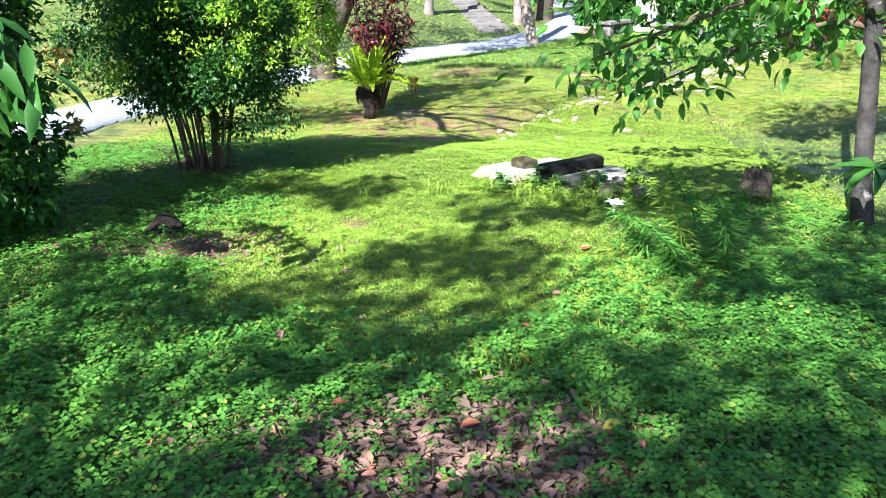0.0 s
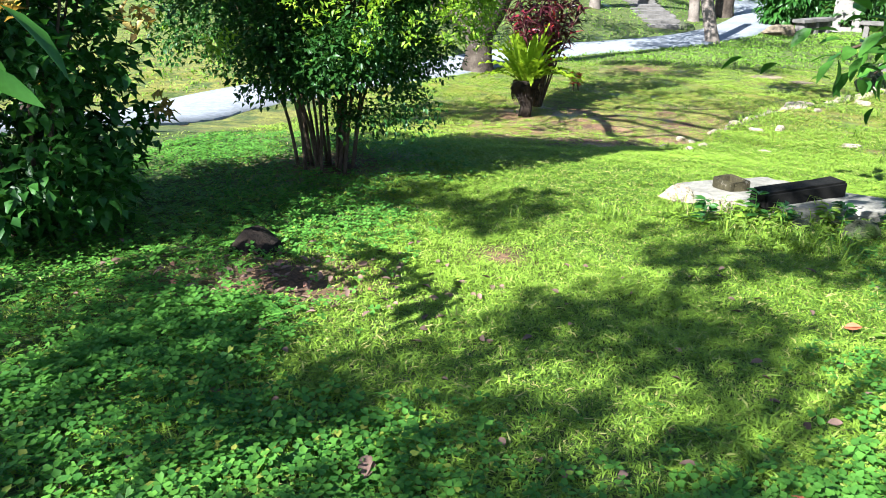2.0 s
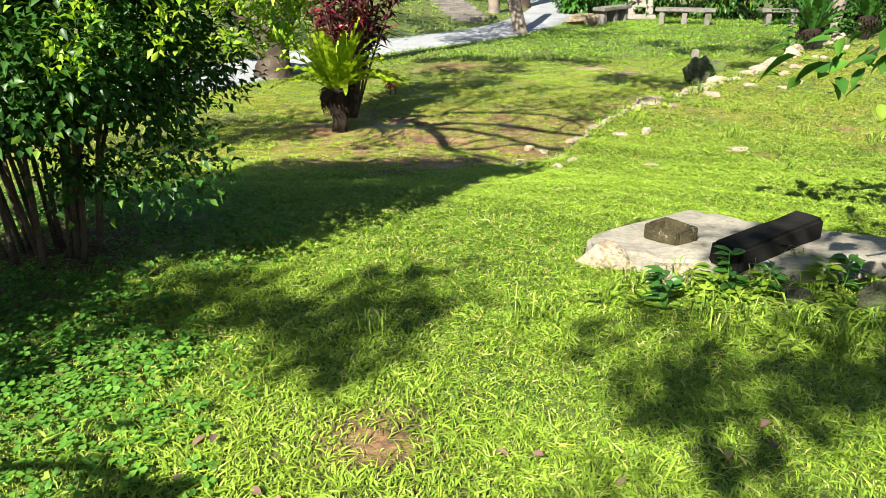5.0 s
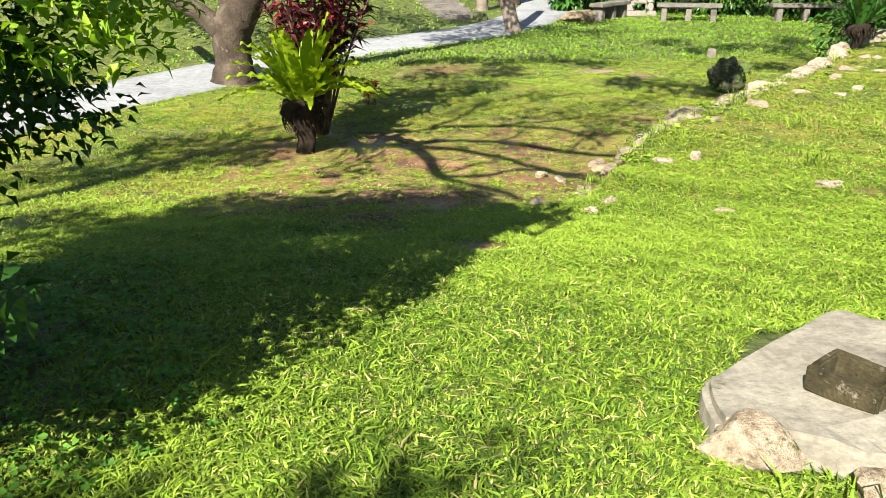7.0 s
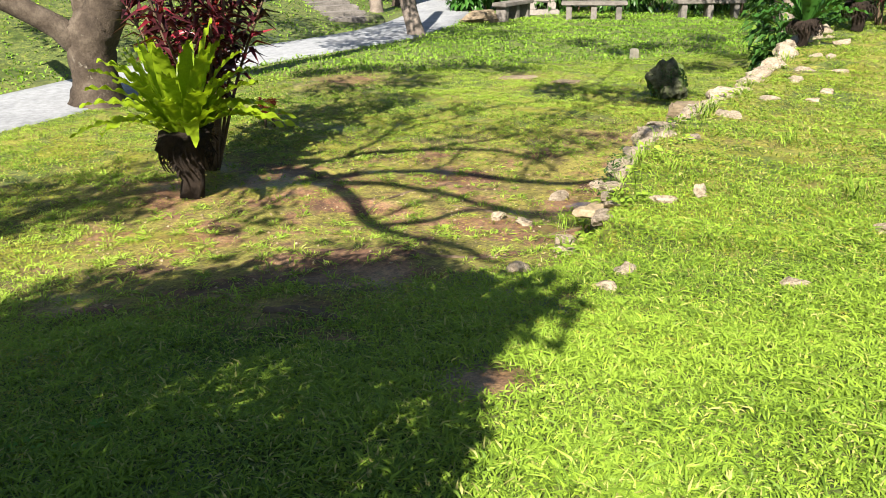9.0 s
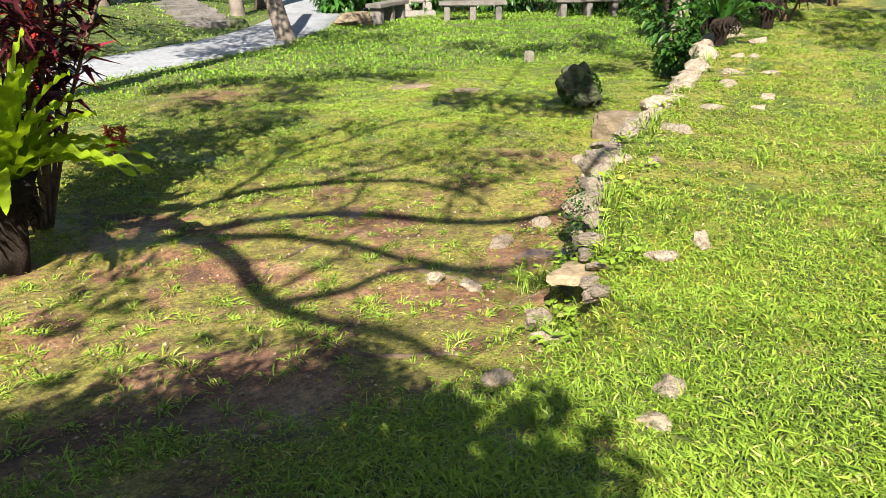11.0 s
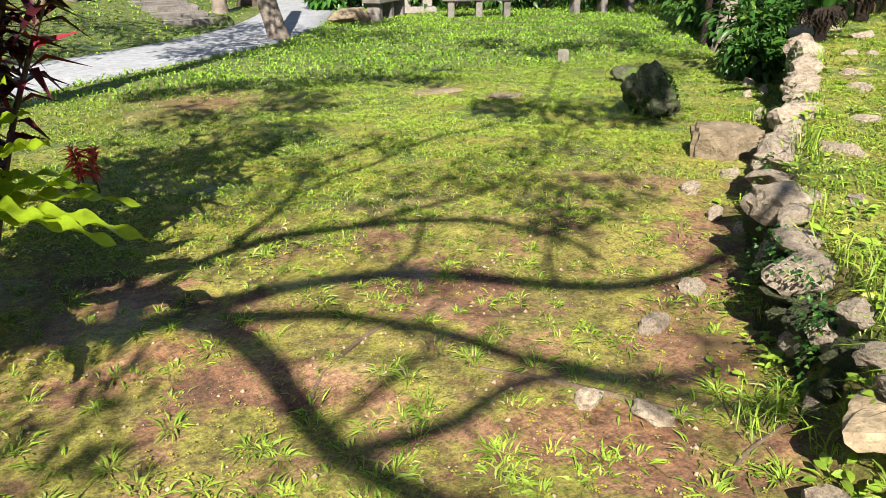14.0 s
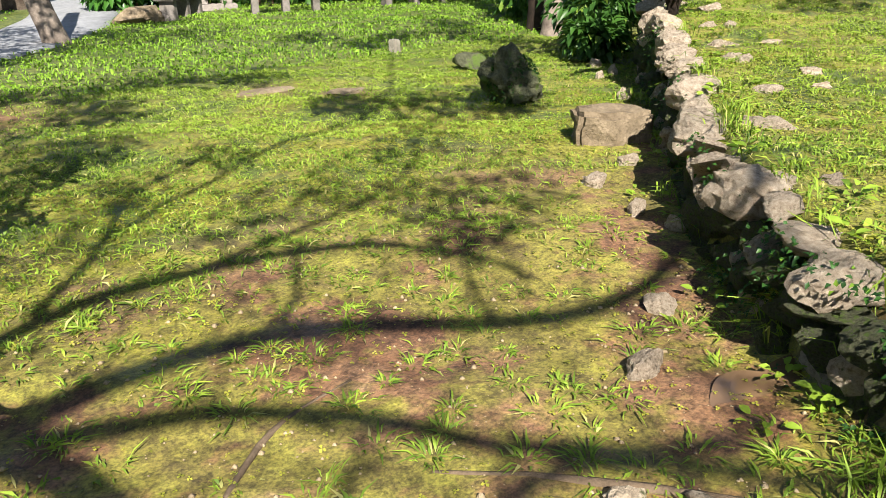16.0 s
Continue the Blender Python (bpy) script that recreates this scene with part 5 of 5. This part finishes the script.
# ---------- the plants at the start ----------
def overhanging_tree():
    t = world_thing("tree", "thin dark tree with drooping leafy branches over the clover", "tree")
    z = gz(3.12, 5.1)
    limbs("trunk", [[(2.97, 5.1, z - 0.05, 0.085), (2.88, 5.1, z + 0.4, 0.06), (2.74, 5.05, z + 1.3, 0.054), (2.56, 5.0, z + 2.6, 0.048), (2.4, 4.9, z + 4.2, 0.05)]], M_GREYBARK, t, segs=10)
    br = [[(2.85, 5.05, 1.15, 0.03), (2.3, 5.0, 1.2, 0.022), (1.6, 5.05, 0.95, 0.014), (0.85, 5.2, 0.62, 0.006)],
          [(2.9, 5.05, 0.85, 0.026), (2.5, 5.1, 0.95, 0.018), (1.9, 5.3, 0.7, 0.01), (1.35, 5.4, 0.42, 0.005)],
          [(2.8, 5.05, 1.4, 0.03), (2.2, 4.8, 1.55, 0.02), (1.5, 4.8, 1.3, 0.012), (0.85, 5.0, 1.05, 0.006)],
          [(2.95, 5.1, 0.7, 0.03), (3.4, 5.3, 0.95, 0.02), (3.9, 5.5, 1.0, 0.01)],
          [(2.75, 5.0, 1.6, 0.03), (2.4, 5.6, 1.4, 0.02), (1.9, 6.3, 0.8, 0.012), (1.5, 6.75, 0.3, 0.006)]]
    P, D = [], []
    for b in br:
        limbs("branch", [b], M_TWIG, t, segs=6)
        c = bend([q[:3] for q in b], 40)[10:]
        for p in c:
            for _ in range(7):
                off = RNG.normal(size=3) * [0.13, 0.13, 0.08] - [0, 0, 0.03]
                P.append(p + off), D.append(RNG.normal(size=3) * 0.8 + off * 3 - [0.1, 0, 0.35])
    fine_leaves("leaves", P, D, 0.085 + 0.05 * RNG.random(len(P)), 0.058, M_OVER, t)
    # a whorl of long leaves on a low side shoot
    limbs("shoot", [[(3.02, 5.08, -0.05, 0.02), (2.8, 4.75, 0.0, 0.012), (2.62, 4.5, 0.12, 0.008)]], M_TWIG, t, segs=6)
    a = np.linspace(0, 12.5, 15)
    d = np.stack([np.cos(a), np.sin(a), 0.25 - 0.5 * RNG.random(15)], -1)
    fine_leaves("whorl_leaves", np.tile([2.62, 4.5, 0.13], (15, 1)), d, 0.26, 0.07, M_BROAD, t, "long glossy leaves in a whorl", 0.2, 0.3)
    crown(t, [(2.5, 4.9, 3.6), (2.0, 5.3, 3.9), (3.0, 5.4, 3.8), (2.4, 4.4, 4.0), (1.8, 4.8, 3.4)], 2200, 0.13, M_BROAD, (0.6, 0.6, 0.35))


overhanging_tree()
shrub(-3.22, 4.85, "leafy young tree with orange new leaves beside the clover", 2.4, 0.78, 7, 10500, M_BROAD, M_ORANGE, skirt=0.06, name="young_tree", leaf=0.075, shoots=16)


def hanging_branch():
    t = world_thing("tree", "small dark-leaved tree reaching over the clover", "tree")
    x, y = -3.3, 2.9
    z = gz(x, y)
    limbs("trunk", [[(x, y, z - 0.05, 0.08), (x + 0.1, y + 0.1, z + 1.2, 0.06), (x, y + 0.2, z + 2.8, 0.04)]], M_BARK, t)
    br = [[(-3.25, 3.0, 1.5, 0.025), (-2.5, 3.05, 1.55, 0.016), (-1.9, 3.0, 1.2, 0.01), (-1.55, 2.95, 0.95, 0.005)], [(-3.3, 3.0, 1.2, 0.025), (-2.6, 3.3, 1.1, 0.016), (-2.0, 3.35, 0.8, 0.006)]]
    P, D = [], []
    for b in br:
        limbs("branch", [b], M_TWIG, t, segs=6)
        for p in bend([q[:3] for q in b], 26)[9:]:
            for _ in range(3):
                P.append(p + RNG.normal(size=3) * 0.04), D.append(RNG.normal(size=3) * [0.5, 0.5, 0.3] - [0, 0, 0.8])
    fine_leaves("leaves", P, D, 0.15 + 0.07 * RNG.random(len(P)), 0.06, M_BROAD, t)


hanging_branch()


def lily(x, y, top, label, flower=None):
    z = gz(x, y)
    p = thing("lily", x, y, z, label, "lily", "lilies by the slab")
    c = bend([(0, 0, 0, 0.007), (top[0] * 0.25, top[1] * 0.25, top[2] * 0.6, 0.006), (top[0], top[1], top[2], 0.004)], 40)
    v, q, t = tube(c[:, :3], c[:, 3], 6)
    mesh_object("stem", v, q, t, M_CLOVER, p, smooth=True)
    P = np.repeat(c[6:, :3], 6, 0)
    a = np.arange(len(P)) * 2.4
    d = np.stack([np.cos(a), np.sin(a), 0.25 + 0 * a], -1) + RNG.normal(size=(len(P), 3)) * 0.15
    leaf_mesh("leaves", P, d, np.linspace(0.14, 0.06, len(P)), 0.012, M_GRASS if top[2] > 0.6 else M_CLOVER, p, "", 0.2, 0.3)
    if flower:
        b = np.arange(6) * math.pi / 3
        f = np.array(flower) - [x, y, z]
        fine_leaves("petals", np.tile(f, (6, 1)), np.stack([np.cos(b), np.sin(b), 0.3 + 0 * b], -1), 0.07, 0.034, M_PETAL, p, "white trumpet petals", 0.2, 0.15)
        limbs("flower_tube", [[(*(f - [0, 0, 0.05]), 0.006), (*(f - [0, 0, 0.025]), 0.01), (*f, 0.018)]], M_PETAL, p, "white flower tube", 8, 0.0)


lily(1.42, 4.1, (-0.42, 0.12, 0.62), "tall arching lily stem with narrow bright leaves")
lily(1.5, 4.2, (-0.2, 0.1, 0.55), "arching lily stem with narrow leaves")
lily(1.6, 4.0, (-0.05, 0.15, 0.42), "leafy lily stem in the clover")
lily(1.35, 3.95, (-0.3, 0.2, 0.3), "short leafy lily stem")
lily(1.25, 4.3, (-0.23, 0.05, 0.3), "lily stem bearing one white flower", (1.02, 4.34, -0.04))
lily(1.7, 4.3, (0.1, 0.1, 0.4), "leafy lily stem beside the stump")


def stump(x, y, r, h, label, mat):
    s = thing("tree_stump", x, y, gz(x, y), label, "stump")
    prof = [(r * 1.35, -0.04), (r * 1.05, h * 0.3), (r * 0.9, h * 0.7), (r * 0.45, h)]
    v, q, t = tube([(0.02 * k, 0, z) for k, (_, z) in enumerate(prof)], [a for a, _ in prof], 14, 0.4)
    mesh_object("wood", v, q, t, mat, s)
    spikes = [[(r * 0.5 * math.cos(a), r * 0.5 * math.sin(a), h * 0.8, 0.03), (r * 0.5 * math.cos(a), r * 0.55 * math.sin(a), h * (0.95 + 0.2 * RNG.random()), 0.01)] for a in np.linspace(0, 6, 9)]
    limbs("splintered_top", spikes, mat, s, segs=5)
    a = RNG.random(160) * 6.3
    k = 0.8 + 0.8 * RNG.random(160)
    at = np.stack([r * k * np.cos(a), r * k * np.sin(a), h * np.clip(1.5 - k, 0.05, 1) * RNG.random(160) + 0.01], -1)
    leaf_mesh("creeper", at, np.stack([np.cos(a), np.sin(a), RNG.random(160)], -1), 0.035, 0.022, M_CLOVER, s, "small green creeper leaves round the stump")


stump(-1.86, 4.9, 0.13, 0.07, "low rotten dark stump in leaf litter", M_FIBRE)
stump(2.44, 5.8, 0.13, 0.24, "short weathered brown tree stump in the clover", M_DARKBARK)


# ---------- weeds, roots, litter ----------
def broad_weeds():
    """Low broad-leaved weeds along the wall and round the slab."""
    P, D = [], []
    w = RNG.random(60)
    cx = np.concatenate([np.interp(9.8 + 4.4 * w, LINE_Y, LINE_X) + RNG.normal(size=60) * 0.2, 0.95 + RNG.normal(size=34) * 0.36, 1.8 + RNG.normal(size=26) * 0.5])
    cy = np.concatenate([9.8 + 4.4 * w, 6.06 + RNG.normal(size=34) * 0.1, 5.2 + RNG.normal(size=26) * 0.4])
    cz = ground_z(cx, cy)
    for x, y, z in zip(cx, cy, cz):
        for k in range(RNG.integers(6, 14)):
            a = RNG.random() * 6.3
            r = RNG.random() * 0.07
            P.append((x + r * math.cos(a), y + r * math.sin(a), z + 0.008 + 0.035 * RNG.random())), D.append((math.cos(a), math.sin(a), 0.35))
    ob = fine_leaves("weeds", P, D, 0.032 + 0.025 * RNG.random(len(P)), 0.024, M_GRASS)
    tagged(ob, "small bright broad-leaved weeds among the stones", "weeds", kind="stuff")


broad_weeds()


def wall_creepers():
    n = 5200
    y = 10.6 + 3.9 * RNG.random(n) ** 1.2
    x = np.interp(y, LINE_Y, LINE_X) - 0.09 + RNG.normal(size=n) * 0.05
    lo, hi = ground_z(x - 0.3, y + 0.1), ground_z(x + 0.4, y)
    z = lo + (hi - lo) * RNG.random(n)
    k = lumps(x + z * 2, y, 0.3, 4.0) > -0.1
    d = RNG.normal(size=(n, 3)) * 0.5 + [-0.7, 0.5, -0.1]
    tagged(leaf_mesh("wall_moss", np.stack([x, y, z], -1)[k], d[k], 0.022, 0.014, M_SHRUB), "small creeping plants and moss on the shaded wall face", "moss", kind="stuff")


wall_creepers()


def root(pts, label):
    c = [(x, y, gz(x, y) - r * 0.2, r * 0.55) for x, y, r in pts]
    tagged(limbs("surface_root", [c], M_ROOT, None, "", 8, 0.25), label, "root", "surface roots")


root([(0.6, 11.35, 0.012), (0.8, 11.12, 0.03), (0.98, 10.9, 0.032), (1.08, 10.7, 0.018)], "pale surface root lying across bare soil")
root([(-0.02, 11.3, 0.01), (0.1, 11.55, 0.018), (0.4, 11.82, 0.018), (0.7, 11.86, 0.012)], "long brown surface root curving over the soil")
root([(-0.68, 9.52, 0.06), (-0.55, 9.45, 0.1), (-0.46, 9.34, 0.095), (-0.34, 9.2, 0.05)], "rough brown root in the shaded grass")
root([(0.12, 10.42, 0.02), (0.22, 10.22, 0.03), (0.42, 10.12, 0.03), (0.6, 10.02, 0.015)], "curved pale root near the loose stones")
root([(0.9, 10.42, 0.012), (1.05, 10.5, 0.016), (1.3, 10.55, 0.01)], "thin root beside the flat stone")


def litter():
    n = 2340
    x = np.concatenate([RNG.normal(size=2000) * 0.36 - 0.02, RNG.normal(size=140) * 0.45 - 1.6, RNG.uniform(-2.5, 2.5, 200)])
    y = np.concatenate([2.0 + RNG.normal(size=2000) * 0.27, 4.5 + RNG.normal(size=140) * 0.22, RNG.uniform(1.5, 5.2, 200)])
    z = ground_z(x, y) + 0.012 + 0.02 * RNG.random(n)
    a = RNG.random(n) * 6.3
    d = np.stack([np.cos(a), np.sin(a), RNG.normal(size=n) * 0.25], -1)
    tagged(fine_leaves("leaf_litter", np.stack([x, y, z], -1), d, 0.025 + 0.04 * RNG.random(n), 0.024, M_LITTER, None, "", 0.3, 0.1), "dry brown leaf litter and twigs on dark soil", "leaf litter", kind="stuff")
    tw = []
    for k in range(320):
        x, y, a = RNG.normal() * 0.4, 2.0 + RNG.normal() * 0.3, RNG.random() * 6.3
        L = 0.04 + 0.09 * RNG.random()
        z = gz(x, y) + 0.02
        tw.append([(x, y, z, 0.0028), (x + L * 0.5 * math.cos(a), y + L * 0.5 * math.sin(a), z + 0.008, 0.0024), (x + L * math.cos(a + 0.3), y + L * math.sin(a + 0.3), z, 0.0015)])
    tagged(limbs("twigs", tw, M_TWIG, None, "", 4), "thin dry twigs on the soil", "twigs", kind="stuff")


litter()


def fallen_leaf(x, y, size, mat, label, turn):
    z = gz(x, y) + 0.035
    ob = fine_leaves("fallen_leaf", [(0, 0, 0), (0, 0, 0.002)], [(1, 0, 0.1), (1, 0.03, 0.1)], size, size * 0.55, mat, None, "", 0.25, 0.1)
    ob.matrix_world = pose(x, y, z, 8, -6, turn)
    tagged(ob, label, "fallen leaf", "fallen leaves")


M_YELLOW = leaf_material("yellow_leaf", (0.55, 0.5, 0.05), (0.7, 0.6, 0.1), None, 0.5, 0.3)
M_RUST = leaf_material("rust_leaf", (0.45, 0.14, 0.06), (0.6, 0.22, 0.12), None, 0.6, 0.3)
for lx, ly, s, m, lab, tu in ((0.55, 2.22, 0.075, M_YELLOW, "fallen yellow leaf lying on the clover", 20), (0.34, 3.12, 0.07, M_RUST, "fallen rust-red leaf in the grass", -30), (0.06, 2.25, 0.075, M_RUST, "pinkish dry leaf on the litter", 10),
                              (-0.06, 2.2, 0.08, M_LITTER, "curled brown leaf on the litter", 70), (-0.72, 3.0, 0.09, M_LITTER, "dark dry leaf in the clover", 100), (0.85, 4.45, 0.07, M_RUST, "rust-red leaf in the sunny grass", 0),
                              (0.62, 1.95, 0.08, M_CLOVER, "pale green fallen leaf", -50), (0.1, 2.36, 0.07, M_LITTER, "pale dry leaf standing in the litter", 140), (1.35, 3.7, 0.06, M_RUST, "orange fallen leaf on the clover", 60),
                              (-0.35, 2.45, 0.07, M_RUST, "small rust-coloured leaf on the litter", 200), (0.35, 2.75, 0.06, M_YELLOW, "ochre dry leaf in the grass", 120)):
    fallen_leaf(lx, ly, s, m, lab, tu)


def pebbles():
    n = 2600
    x, y = scatter(n, -1.8, 2.2, 9.6, 12.8)
    k = (bare(x, y) > 0.3) & (x < np.interp(y, LINE_Y, LINE_X) - 0.05)
    x, y = x[k], y[k]
    m = len(x)
    s = 0.0025 + 0.011 * RNG.random(m) ** 5
    base = np.array([(1, 0, 0), (0, 1, 0), (-1, 0, 0), (0, -1, 0), (0, 0, 0.7), (0, 0, -0.7)])
    v = np.stack([x, y, ground_z(x, y) + s * 0.3], -1)[:, None] + base[None] * s[:, None, None] * (0.7 + 0.6 * RNG.random((m, 6, 1)))
    f = np.array([(0, 1, 4), (1, 2, 4), (2, 3, 4), (3, 0, 4), (1, 0, 5), (2, 1, 5), (3, 2, 5), (0, 3, 5)])
    tagged(mesh_object("pebbles", v, None, (np.arange(m)[:, None, None] * 6 + f).reshape(-1, 3), M_SANDROCK), "small pale pebbles and grit on bare soil", "pebbles", kind="stuff")


pebbles()


def puddle(x, y, a, b, label):
    """Rain water lying in a hollow: a flat sheet that the ground cuts to shape."""
    m, n, l, bs = material("muddy_water")
    bs.inputs["Base Color"].default_value = (0.15, 0.095, 0.055, 1)
    bs.inputs["Roughness"].default_value = 0.06
    k = 40
    th = np.linspace(0, 2 * math.pi, k, endpoint=False)
    r = 1 + 0.2 * np.sin(th * 3 + x) + 0.12 * np.sin(th * 5)
    px, py = x + a * r * np.cos(th), y + b * r * np.sin(th)
    gx, gy = scatter(300, x - a, x + a, y - b, y + b)
    z = float(np.quantile(ground_z(gx, gy), 0.55))
    v = np.concatenate([np.stack([px, py, np.full(k, z)], -1), [[x, y, z]]])
    i = np.arange(k)
    tagged(mesh_object("puddle", v, None, np.stack([i, np.roll(i, -1), np.full(k, k)], -1), m), label, "puddle", kind="structure")


puddle(1.52, 11.0, 0.2, 0.1, "shallow muddy puddle at the wall's foot")


def slab_weeds():
    """Taller leafy weeds along the slab's front edge."""
    for k in range(9):
        x, y = 0.5 + 0.14 * k + RNG.normal() * 0.05, 6.1 + RNG.normal() * 0.07
        z = gz(x, y)
        w = thing("weed_plant", x, y, z, "leafy green weed at the slab's edge", "weed", "weeds by the slab")
        h = 0.1 + 0.1 * RNG.random()
        limbs("stem", [[(0, 0, -0.01, 0.003), (0.02 * math.cos(k), 0.02 * math.sin(k), h, 0.002)]], M_CLOVER, w, segs=5)
        n = 26
        a = RNG.random(n) * 6.3
        zz = h * (0.25 + 0.75 * RNG.random(n))
        fine_leaves("leaves", np.stack([0.01 * np.cos(a), 0.01 * np.sin(a), zz], -1), np.stack([np.cos(a), np.sin(a), 0.3 + 0 * a], -1), 0.05 + 0.035 * RNG.random(n), 0.032, M_GRASS if k % 2 else M_BROAD, w)


slab_weeds()
